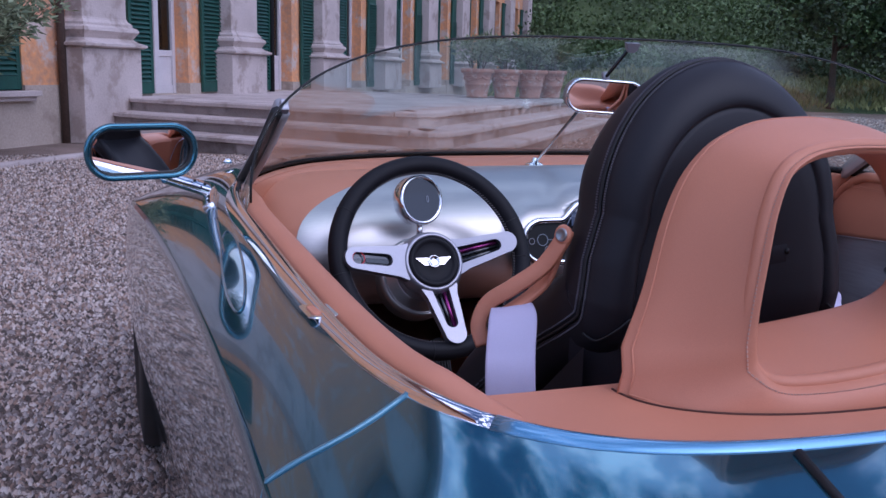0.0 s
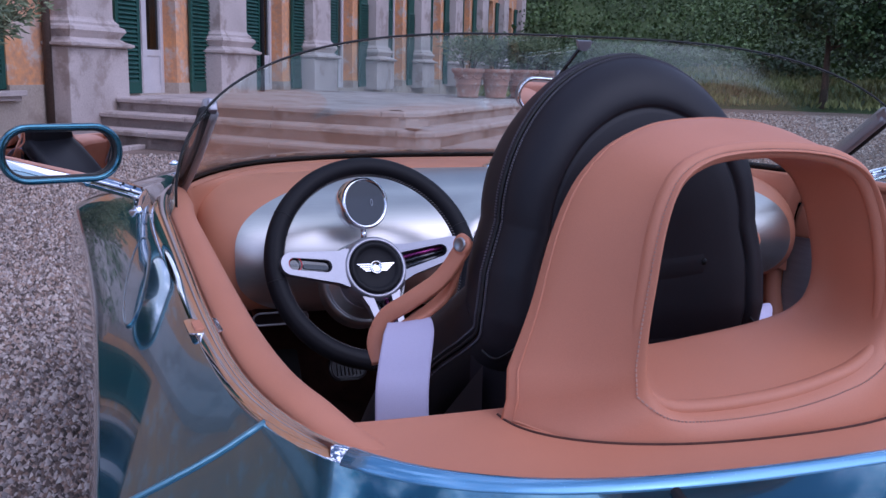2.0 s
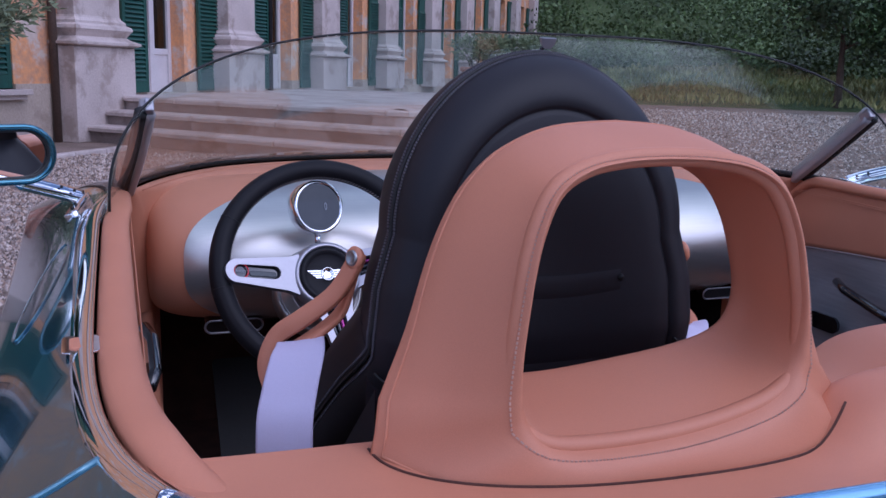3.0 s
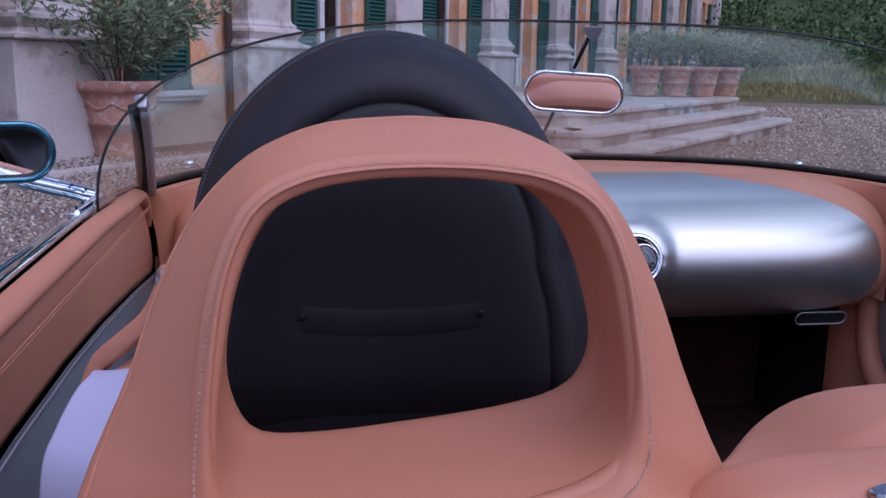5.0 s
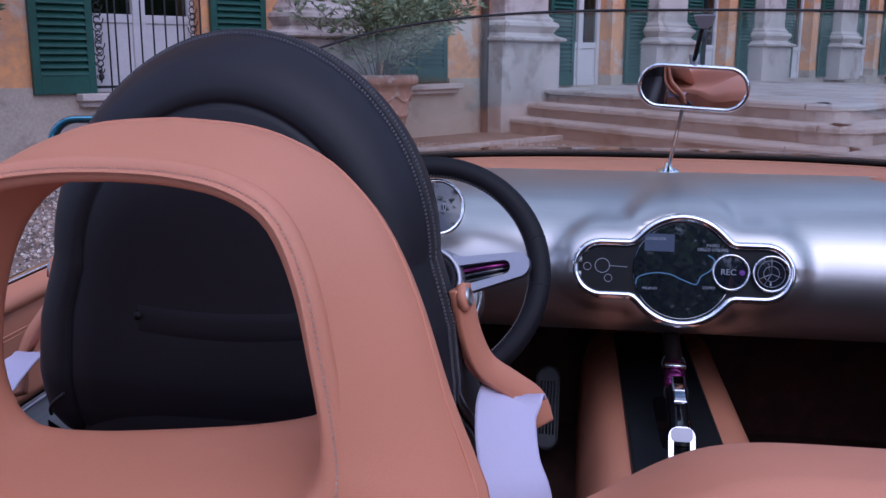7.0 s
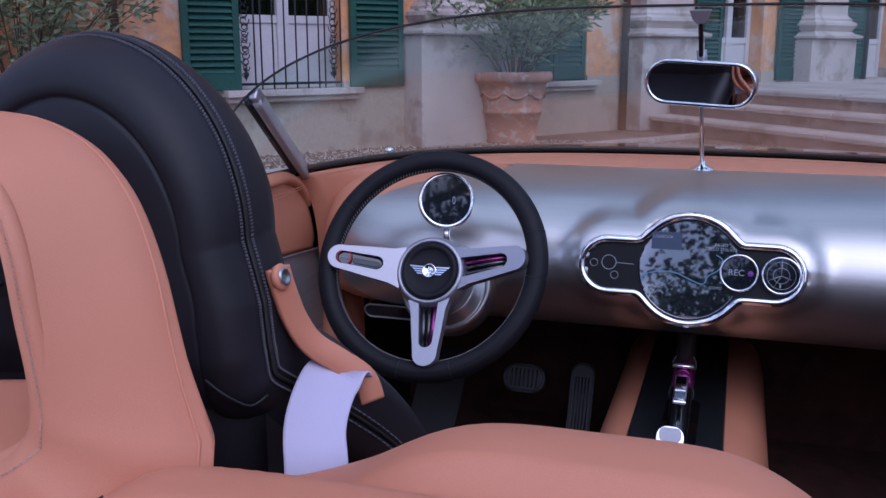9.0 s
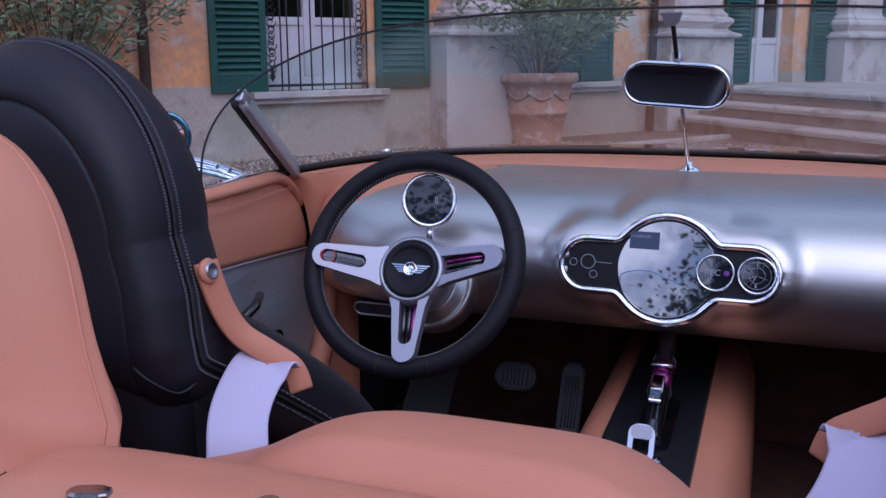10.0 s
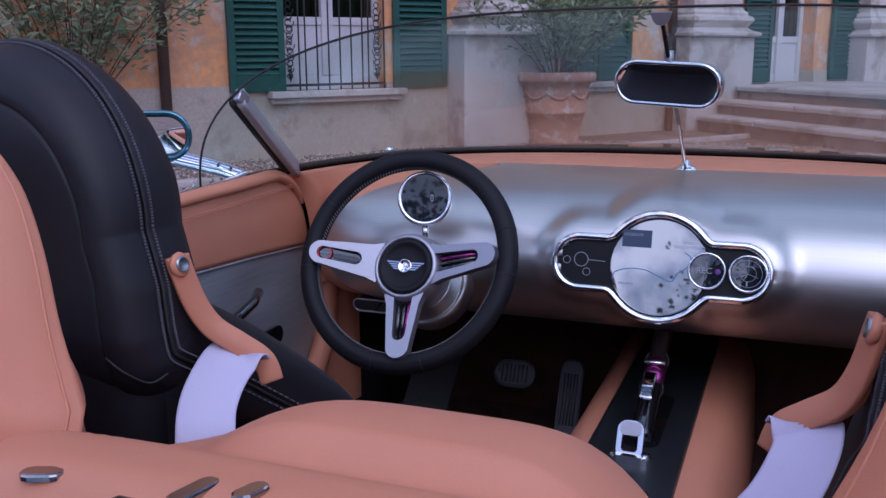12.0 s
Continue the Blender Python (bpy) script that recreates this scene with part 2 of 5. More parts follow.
def part(name, me, material, parent, label="", smooth=None):
    if isinstance(me, bmesh.types.BMesh):
        bm = me
        me = bpy.data.meshes.new(name)
        finish(me, bm)
        for p in me.polygons:
            p.use_smooth = bool(smooth)
    elif smooth is False:
        for p in me.polygons:
            p.use_smooth = False
    me.name = name
    me.materials.append(material)
    ob = new(name, me)
    return hang(ob, parent, label)


def grid(fn, nu, nv, closed_u=False, closed_v=False):
    """A mesh from fn(a, b), a and b from 0 to 1."""
    verts, faces = [], []
    cu, cv = (nu if closed_u else nu + 1), (nv if closed_v else nv + 1)
    for i in range(cu):
        for j in range(cv):
            verts.append(fn(i / nu, j / nv))
    for i in range(nu):
        for j in range(nv):
            i2, j2 = (i + 1) % cu, (j + 1) % cv
            faces.append((i * cv + j, i2 * cv + j, i2 * cv + j2, i * cv + j2))
    me = mesh_from(verts, faces)
    bm = bmesh.new()
    bm.from_mesh(me)
    bmesh.ops.remove_doubles(bm, verts=bm.verts, dist=1e-6)
    finish(me, bm)
    for p in me.polygons:
        p.use_smooth = True
    return me


def solid(me, thick):
    """Gives a sheet thickness."""
    bm = bmesh.new()
    bm.from_mesh(me)
    bmesh.ops.solidify(bm, geom=bm.faces[:] + bm.edges[:] + bm.verts[:], thickness=thick)
    finish(me, bm)
    for p in me.polygons:
        p.use_smooth = True
    return me


def box(bm, x0, x1, y0, y1, z0, z1, bevel=0.0, seg=2):
    m = Matrix.Translation(((x0 + x1) / 2, (y0 + y1) / 2, (z0 + z1) / 2)) @ Matrix.Diagonal((abs(x1 - x0), abs(y1 - y0), abs(z1 - z0), 1))
    r = bmesh.ops.create_cube(bm, size=1, matrix=m)
    if bevel:
        es = list({e for v in r["verts"] for e in v.link_edges})
        bmesh.ops.bevel(bm, geom=es, offset=bevel, segments=seg, affect="EDGES", profile=0.5)
    return bm


def smooth_path(pts, n):
    """n + 1 points on a smooth curve through pts."""
    p = [Vector(q) for q in pts]
    out = []
    for k in range(n + 1):
        f = k / n * (len(p) - 1)
        i = min(int(f), len(p) - 2)
        t = f - i
        a, b, c, d = p[max(i - 1, 0)], p[i], p[i + 1], p[min(i + 2, len(p) - 1)]
        out.append(0.5 * ((2 * b) + (c - a) * t + (2 * a - 5 * b + 4 * c - d) * t * t + (3 * b - a - 3 * c + d) * t ** 3))
    return out


def tube(pts, radius, sides=10, closed=False, flat=None, up=(0, 0, 1)):
    """A tube along pts; radius may be a function of 0..1; flat=(a, b): an oval section, a across, b along up."""
    p = [Vector(q) for q in pts]
    n = len(p)
    verts, faces = [], []
    for i in range(n):
        if closed:
            d = p[(i + 1) % n] - p[i - 1]
        else:
            d = p[min(i + 1, n - 1)] - p[max(i - 1, 0)]
        d.normalize()
        u = Vector(up)
        s = d.cross(u)
        if s.length < 1e-4:
            s = d.cross(Vector((1, 0, 0)))
        s.normalize()
        w = s.cross(d)
        r = radius(i / (n - 1)) if callable(radius) else radius
        a, b = flat or (1, 1)
        for j in range(sides):
            t = 2 * math.pi * j / sides
            verts.append(p[i] + s * (math.cos(t) * r * a) + w * (math.sin(t) * r * b))
    rings = n if closed else n - 1
    for i in range(rings):
        for j in range(sides):
            k = (i + 1) % n
            faces.append((i * sides + j, i * sides + (j + 1) % sides, k * sides + (j + 1) % sides, k * sides + j))
    if not closed:
        faces += [tuple(range(sides))[::-1], tuple(range((n - 1) * sides, n * sides))]
    return mesh_from(verts, faces)


def lathe(profile, m, sides=40):
    """Turns a profile of (radius, height) round the z axis of m."""
    verts, faces = [], []
    for r, h in profile:
        for j in range(sides):
            t = 2 * math.pi * j / sides
            verts.append(m @ Vector((r * math.cos(t), r * math.sin(t), h)))
    for i in range(len(profile) - 1):
        for j in range(sides):
            faces.append((i * sides + j, i * sides + (j + 1) % sides, (i + 1) * sides + (j + 1) % sides, (i + 1) * sides + j))
    if profile[0][0] > 1e-6:
        faces.append(tuple(range(sides))[::-1])
    if profile[-1][0] > 1e-6:
        faces.append(tuple(range((len(profile) - 1) * sides, len(profile) * sides)))
    me = mesh_from(verts, faces)
    bm = bmesh.new()
    bm.from_mesh(me)
    bmesh.ops.remove_doubles(bm, verts=bm.verts, dist=1e-6)
    finish(me, bm)
    for p in me.polygons:
        p.use_smooth = True
    return me


def slab(outline, m, depth, bevel=0.0, seg=2, hole=None):
    """A plate from an outline in the xy plane of m, depth along its z."""
    bm = bmesh.new()
    def ring(pts, z):
        return [bm.verts.new((x, y, z)) for x, y in pts]
    a, b = ring(outline, 0), ring(outline, depth)
    n = len(a)
    for i in range(n):
        bm.faces.new((a[i], a[(i + 1) % n], b[(i + 1) % n], b[i]))
    if hole:
        c, d = ring(hole, 0), ring(hole, depth)
        k = len(c)
        for i in range(k):
            bm.faces.new((c[(i + 1) % k], c[i], d[i], d[(i + 1) % k]))
        for lo, hi in ((a, c), (b, d)):
            es = [bm.edges.get((r[i], r[(i + 1) % len(r)])) for r in (lo, hi) for i in range(len(r))]
            bmesh.ops.triangle_fill(bm, use_beauty=True, edges=es)
    else:
        bm.faces.new(a[::-1])
        top = bm.faces.new(b)
        if bevel:
            bmesh.ops.bevel(bm, geom=list(top.edges), offset=bevel, segments=seg, affect="EDGES", profile=0.5)
    bmesh.ops.transform(bm, matrix=m, verts=bm.verts)
    return bm


def stadium(w, h, n=10):
    """Outline of a bar w by h with round ends."""
    r, out = h / 2, []
    for side in (1, -1):
        for i in range(n + 1):
            t = -math.pi / 2 + math.pi * i / n
            out.append((side * ((w / 2 - r) + r * math.cos(t)), side * r * math.sin(t)))
    return out


def rounded(w, h, r, n=6):
    out = []
    for k, (sx, sy) in enumerate(((1, 1), (-1, 1), (-1, -1), (1, -1))):
        for i in range(n + 1):
            t = math.pi / 2 * (k + i / n)
            out.append((sx * (w / 2 - r) + r * math.cos(t), sy * (h / 2 - r) + r * math.sin(t)))
    return out


def facing(place, normal, up=(0, 0, 1)):
    """A pose whose z axis is normal and whose y axis is upwards."""
    z = Vector(normal).normalized()
    x = Vector(up).cross(z).normalized()
    y = z.cross(x)
    return Matrix.Translation(place) @ Matrix((x, y, z)).transposed().to_4x4()


def lerp(a, b, t):
    return a + (b - a) * t


def curve_at(table, x):
    """Smooth value at x of a table of (x, value)."""
    xs = [p[0] for p in table]
    if x <= xs[0]:
        return table[0][1]
    for (x0, v0), (x1, v1) in zip(table, table[1:]):
        if x <= x1:
            t = (x - x0) / (x1 - x0)
            return lerp(v0, v1, t)
    return table[-1][1]


# ---------------------------------------------------------------- ground and setting
def flat_ground():
    def fn(a, b):
        r = 0.5 * (200 ** a) - 0.5 if a else 0.0
        t = 2 * math.pi * b
        return (r * 2.4 * math.cos(t), 3 + r * 2.4 * math.sin(t), GZ)
    me = grid(fn, 24, 48, closed_v=True)
    me.materials.append(GRAVEL)
    return tagged(new("ground", me), "pale grey-pink gravel yard in front of the villa", "ground", kind="structure")


flat_ground()

# the villa's frame: s along its front, n out into the yard
FA = radians(35.57)
FU, FN, FQ = Vector((math.sin(FA), math.cos(FA), 0)), Vector((math.cos(FA), -math.sin(FA), 0)), Vector((-1.773, 12.164, 0))


def at_front(s, n, z):
    return FQ + FU * s + FN * n + Vector((0, 0, z))


FRONT = Matrix.Translation(FQ) @ Matrix((FU, FN, Vector((0, 0, 1)))).transposed().to_4x4()


def front_box(spans, bevel=0.0):
    """Boxes (s0, s1, n0, n1, z0, z1) in the villa's frame."""
    bm = bmesh.new()
    for b in spans:
        box(bm, *b, bevel=bevel)
    bmesh.ops.transform(bm, matrix=FRONT, verts=bm.verts)
    return bm


villa = thing("villa", at_front(10, 0, GZ), "old Italian villa with weathered ochre walls, granite pilasters and green shutters", "house")
BAY, P0, TOPZ, FLOORZ = 3.8, 1.165, 10.4, 0.62
PIL = [-2.29] + [P0 + BAY * k for k in range(9)]
END = 32.6

# walls with openings: windows of the wing, doors of the middle
OPENINGS = [(-4.86, -3.67, 0.72, 3.6), (-1.2, -0.1, 0.72, 3.6)] + [(P0 + BAY * (k + 0.5) - 0.52, P0 + BAY * (k + 0.5) + 0.52, FLOORZ, 3.7) for k in range(0, 8)]


def wall_spans(z0, z1):
    out, s = [], -10.5
    for a, b, lo, hi in OPENINGS:
        if min(hi, z1) > max(lo, z0):
            out.append((s, a, -0.45, 0, z0, z1))
            if lo > z0:
                out.append((a, b, -0.45, 0, z0, lo))
            if hi < z1:
                out.append((a, b, -0.45, 0, hi, z1))
            s = b
    out.append((s, END, -0.45, 0, z0, z1))
    return out


for w in wall_spans(0.78, TOPZ):
    part("wall", front_box([w]), ORANGE, villa, "weathered ochre plaster wall with patches")
for a, b, c, d, z0, z1 in wall_spans(GZ - 0.1, 0.78):
    part("plinth", front_box([(a, b, c, 0.025, z0, z1)]), PLINTH, villa, "beige plaster plinth with stains")
# Room walls coloured near-black to paint in the gloom behind the panes.
part("back_wall", front_box([(-10.5, END, -3.2, -3.0, GZ, TOPZ), (END - 0.3, END, -3.0, -0.45, GZ, TOPZ)]), ROOM_GLOOM, villa)
part("roof", front_box([(-11, END + 0.5, -8, 0.7, TOPZ, TOPZ + 0.25)]), TERRACOTTA, villa)


def pilaster(s, base):
    bm = front_box([(s - 0.62, s + 0.62, 0, 0.36, base, 1.25), (s - 0.46, s + 0.46, 0, 0.26, 1.62, TOPZ)], 0.012)
    ob = part("pilaster", bm, STONE, villa, "pale granite pilaster on a tall pedestal")
    # mouldings between pedestal and shaft
    prof = [(0.40, 1.25), (0.44, 1.27), (0.44, 1.30), (0.36, 1.33), (0.31, 1.37), (0.34, 1.42), (0.37, 1.46), (0.36, 1.50), (0.31, 1.53), (0.31, 1.56), (0.27, 1.60), (0.26, 1.63)]
    verts, faces = [], []
    for d, z in prof:
        h = 0.46 + (d - 0.26) * 1.1
        for x, y in ((-h, 0), (-h, d), (h, d), (h, 0)):
            verts.append(FRONT @ Vector((s + x, y, z)))
    for i in range(len(prof) - 1):
        for j in range(3):
            faces.append((i * 4 + j, i * 4 + j + 1, i * 4 + j + 5, i * 4 + j + 4))
    me = mesh_from(verts, faces, False)
    part("moulding", me, STONE, ob)
    return ob


for s in PIL:
    pilaster(s, GZ if s < 1.5 else FLOORZ - 0.05)


def shutter(s0, s1, n, z0, z1, slats=True):
    """A louvred leaf in a frame; its slats are pieces on one mesh."""
    f = 0.07
    bm = front_box([(s0, s0 + f, n, n + 0.045, z0, z1), (s1 - f, s1, n, n + 0.045, z0, z1), (s0 + f, s1 - f, n, n + 0.045, z0, z0 + 0.16), (s0 + f, s1 - f, n, n + 0.045, z1 - 0.08, z1),
                    (s0 + f, s1 - f, n + 0.004, n + 0.012, z0 + 0.16, z1 - 0.08)], 0.004)
    ob = part("shutter", bm, GREEN, villa, "dark green louvred wooden shutter")
    w = s1 - s0 - 2 * f
    me = slat_mesh(w)
    z = z0 + 0.19
    while z < min(z1 - 0.1, 2.6):
        sl = new("slat", me)
        sl.matrix_basis = FRONT @ Matrix.Translation((s0 + f, n + 0.012, z))
        hang(sl, ob)
        sl.matrix_parent_inverse = Matrix.Identity(4)
        z += 0.062
    return ob


SLATS = {}


def slat_mesh(w):
    key = round(w, 3)
    if key not in SLATS:
        bm = bmesh.new()
        box(bm, 0, w, -0.004, 0.004, -0.034, 0.034)
        bmesh.ops.transform(bm, matrix=Matrix.Translation((0, 0.016, 0)) @ Matrix.Rotation(radians(38), 4, "X"), verts=bm.verts)
        me = bpy.data.meshes.new("slat")
        finish(me, bm)
        me.materials.append(GREEN)
        SLATS[key] = me
    return SLATS[key]


# the wing's barred window
shutter(-5.40, -4.83, 0.03, 0.72, 3.6)
shutter(-3.60, -2.94, 0.03, 0.72, 3.6)
# the closed window
shutter(-1.2, -0.66, -0.06, 0.73, 3.6)
shutter(-0.64, -0.10, -0.06, 0.73, 3.6)
for a, b in ((-5.02, -3.5), (-1.42, 0.02)):
    part("sill", front_box([(a, b, -0.1, 0.17, 0.655, 0.72), (a + 0.03, b - 0.03, -0.1, 0.11, 0.60, 0.655)], 0.008), STONE, villa, "worn granite window sill")
win = part("window", front_box([(-4.80, -3.73, -0.22, -0.14, 0.72, 0.86)], 0.006), WHITE, villa, "white french window with panelled foot")
for nm, sp in (("stile", (-4.86, -4.80, -0.22, -0.14, 0.72, 3.6)), ("stile", (-3.73, -3.67, -0.22, -0.14, 0.72, 3.6)), ("meeting_stile", (-4.33, -4.20, -0.22, -0.13, 0.86, 3.6)),
               ("panel", (-4.80, -4.33, -0.20, -0.155, 0.86, 1.36)), ("panel", (-4.20, -3.73, -0.20, -0.155, 0.86, 1.36)), ("rail", (-4.80, -4.33, -0.22, -0.14, 1.36, 1.44)), ("rail", (-4.20, -3.73, -0.22, -0.14, 1.36, 1.44))):
    part(nm, front_box([sp], 0.006), WHITE, win)
part("pane", front_box([(-4.80, -4.33, -0.19, -0.18, 1.44, 3.55)]), PANE, win)
part("pane", front_box([(-4.20, -3.73, -0.19, -0.18, 1.44, 3.55)]), PANE, win)


def grille():
    bm = front_box([(-4.84, -3.69, 0.0, 0.02, 0.76, 0.785)])
    ob = part("window_grille", bm, IRON, villa, "wrought iron window guard with scrolls")
    part("rail", front_box([(-4.84, -3.69, 0.0, 0.02, 1.72, 1.745)]), IRON, ob)
    for k in range(10):
        s = -4.84 + 1.15 * k / 9 if k not in (1, 8) else -4.84 + 1.15 * (k + (0.45 if k == 1 else -0.45)) / 9
        part("bar", tube([at_front(s, 0.01, 0.72), at_front(s, 0.01, 1.8)], 0.008, 6), IRON, ob)
    for s in (-4.755, -3.775):
        for z, r in ((1.5, 0.045), (1.38, 0.05), (1.26, 0.035), (1.16, 0.05), (1.05, 0.04), (0.93, 0.035)):
            pts = [at_front(s + r * math.cos(t) * (0.4 + t / 9), 0.01, z + r * math.sin(t) * (0.4 + t / 9)) for t in [i * 0.5 for i in range(14)]]
            part("scroll", tube(pts, 0.006, 5), IRON, ob)
            pts = [at_front(s - r * math.cos(t) * (0.4 + t / 9), 0.012, z - 0.06 + r * math.sin(t) * (0.4 + t / 9)) for t in [i * 0.5 for i in range(14)]]
            part("scroll", tube(pts, 0.005, 5), IRON, ob)
            part("ring", tube([at_front(s + 0.028 * math.cos(t), 0.01, z + 0.06 + 0.028 * math.sin(t)) for t in [2 * math.pi * i / 14 for i in range(14)]], 0.005, 5, closed=True), IRON, ob)
        part("finial", lathe([(0, -0.06), (0.028, 0.02), (0.012, 0.03), (0.02, 0.06), (0, 0.08)], Matrix.Translation(at_front(s, 0.01, 0.86)), 8), IRON, ob)
    return ob


grille()


def door_leaf(c):
    """White glazed doors in an opening, with shutters folded open beside it."""
    a, b = c - 0.52, c + 0.52
    ob = part("door", front_box([(a + 0.08, b - 0.08, -0.28, -0.25, FLOORZ + 0.12, 1.2)], 0.006), WHITE, villa, "white glazed double door with panelled foot")
    for nm, sp in (("stile", (a, a + 0.08, -0.3, -0.22, FLOORZ, 3.7)), ("stile", (b - 0.08, b, -0.3, -0.22, FLOORZ, 3.7)), ("meeting_stile", (c - 0.06, c + 0.06, -0.3, -0.21, FLOORZ, 3.7)),
                   ("rail", (a + 0.08, c - 0.06, -0.29, -0.23, FLOORZ, FLOORZ + 0.12)), ("rail", (c + 0.06, b - 0.08, -0.29, -0.23, FLOORZ, FLOORZ + 0.12)), ("rail", (a + 0.08, c - 0.06, -0.29, -0.23, 1.18, 1.27)), ("rail", (c + 0.06, b - 0.08, -0.29, -0.23, 1.18, 1.27))):
        part(nm, front_box([sp], 0.006), WHITE, ob)
    part("pane", front_box([(a + 0.08, b - 0.08, -0.27, -0.26, 1.27, 3.6)]), PANE, ob)
    shutter(a - 0.60, a - 0.02, 0.03, FLOORZ + 0.02, 3.7)
    shutter(b + 0.32, b + 1.00, 0.03, FLOORZ + 0.02, 3.7)


for k in range(8):
    door_leaf(P0 + BAY * (k + 0.5))
for s, m in ((0.52, PIPE_BROWN), (6.35, IRON), (-6.02, PIPE_BROWN)):
    part("drainpipe", tube([at_front(s, 0.08, GZ), at_front(s, 0.08, 3), at_front(s, 0.08, TOPZ)], 0.05, 12), m, villa, "painted metal drainpipe")


# the entrance steps: three rounded stone levels
def steps():
    ob = thing("entrance_steps", at_front(3, 2.5, GZ), "three broad worn granite steps with a terrace", "steps")
    base = [(1.60, 0.0), (0.35, 4.8), (7.65, 5.33), (8.1, 0.0)]

    def grown(d, r):
        pts = [Vector((x, y, 0)) for x, y in base]
        c = Vector((5, 1.5, 0))
        n = len(pts)
        out = []
        for i in range(n - 1):
            e = (pts[i + 1] - pts[i]).normalized()
            nn = Vector((-e.y, e.x, 0))
            if nn.dot(pts[i] - c) < 0:
                nn = -nn
            out.append((pts[i] + nn * d, pts[i + 1] + nn * d))
        res = []
        def meet(l1, l2):
            p, q = l1[0], l2[0]
            d1, d2 = l1[1] - l1[0], l2[1] - l2[0]
            t = ((q - p).x * d2.y - (q - p).y * d2.x) / (d1.x * d2.y - d1.y * d2.x)
            return p + d1 * t
        corners = [out[0][0] - (out[0][1] - out[0][0]).normalized() * 0.0] + [meet(out[i], out[i + 1]) for i in range(n - 2)] + [out[-1][1]]
        for i, p in enumerate(corners):
            if 0 < i < len(corners) - 1:
                u, v = (corners[i - 1] - p).normalized(), (corners[i + 1] - p).normalized()
                for k in range(7):
                    t = k / 6
                    res.append(p + u * r * (1 - t) ** 2 + v * r * t ** 2)
            else:
                res.append(p)
        return [(p.x, max(p.y, 0.0)) for p in res]

    for lvl, (d, z0, z1) in enumerate(((0.76, GZ - 0.1, 0.265), (0.38, 0.265, 0.445), (0.0, 0.445, FLOORZ))):
        outline = grown(d, 0.38)
        inner = slab(outline, FRONT @ Matrix.Translation((0, 0, z0)), z1 - z0 - 0.012)
        part("core", inner, STONE, ob)
        # edge stones, each one with its own joints
        L = 0.0
        pts = [Vector((x, y)) for x, y in outline]
        segs = list(zip(pts, pts[1:]))
        total = sum((q - p).length for p, q in segs)
        edge, j = [0.0], 0
        while edge[-1] < total - 0.6:
            edge.append(min(total, edge[-1] + (1.55, 1.9, 1.35, 1.7)[(j + lvl) % 4]))
            j += 1
        edge[-1] = total

        def along(x):
            for p, q in segs:
                l = (q - p).length
                if x <= l + 1e-9:
                    e = (q - p) / l
                    return p + e * x, Vector((-e.y, e.x))
                x -= l
            e = (segs[-1][1] - segs[-1][0]).normalized()
            return segs[-1][1], Vector((-e.y, e.x))
        for x0, x1 in zip(edge, edge[1:]):
            bm = bmesh.new()
            g = 0.010
            row = []
            for k in range(9):
                x = lerp(x0 + g, x1 - g, k / 8)
                p, nn = along(x)
                if nn.dot(p - Vector((5, 1.5))) < 0:
                    nn = -nn
                o, i_ = p + nn * 0.045, p - nn * 0.42
                row.append([bm.verts.new(FRONT @ Vector(v)) for v in ((i_.x, i_.y, z1), (o.x - nn.x * 0.02, o.y - nn.y * 0.02, z1), (o.x, o.y, z1 - 0.02), (o.x, o.y, z1 - 0.06), (o.x - nn.x * 0.045, o.y - nn.y * 0.045, z1 - 0.068), (o.x - nn.x * 0.045, o.y - nn.y * 0.045, z0), (i_.x, i_.y, z0))])
            for a_, b_ in zip(row, row[1:]):
                for k in range(7):
                    bm.faces.new((a_[k], a_[(k + 1) % 7], b_[(k + 1) % 7], b_[k]))
            bm.faces.new(row[0][::-1])
            bm.faces.new(row[-1])
            part("step_stone", bm, STONE, ob)
    return ob


steps()
kerb = thing("kerb", at_front(-1.0, 1.45, GZ), "low pale stone edging in the gravel by the villa", "kerb")
for k in range(14):
    a = -6.6 + 0.52 * k
    part("kerb_stone", front_box([(a, a + 0.505, 1.30, 1.42, GZ - 0.05, GZ + 0.05)], 0.012), STONE, kerb)


# ---------------------------------------------------------------- the car
car = thing("roadster_car", (0, 1.4, GZ), "open-top teal two-seat roadster with tan leather cockpit, parked on gravel", "car")
SEAT_X = -0.3925


def opening(t, inset=0.0, drop=0.0):
    """Rim of the cockpit; t runs round it from 0 to 1, starting at the tail and going by the left side."""
    a = 2 * math.pi * t
    sx, cy = -math.sin(a), -math.cos(a)
    n = 7.0 if cy < 0 else 2.6
    k = (abs(sx) ** n + abs(cy) ** n) ** (-1 / n)
    x, y = sx * k * (0.754 - inset), 1.41 + cy * k * ((0.876 if cy < 0 else 0.845) - inset)
    return Vector((x, y, rim_z(y) - drop))


def rim_z(y):
    return 0.845 + 0.035 * min(1, max(0, (y - 0.8) / 1.3))


def outer(t):
    """Widest line of the body."""
    a = 2 * math.pi * t
    sx, cy = -math.sin(a), -math.cos(a)
    n = 3.4
    k = (abs(sx) ** n + abs(cy) ** n) ** (-1 / n)
    x, y = sx * k * 0.90, 1.25 + cy * k * (2.35 if cy > 0 else 1.9)
    x *= 1 - 0.055 * math.exp(-(y - 1.0) ** 2) + 0.035 * math.exp(-((y - 2.55) / 0.5) ** 2)
    return Vector((x, y, 0.60))


def match(t):
    """Angle on the outer line that lies straight beside the rim's point."""
    p = opening(t)
    lo = math.atan2(-(p.x) / 0.9, -(p.y - 1.25) / (2.35 if p.y > 1.25 else 1.9))
    return (lo / (2 * math.pi)) % 1


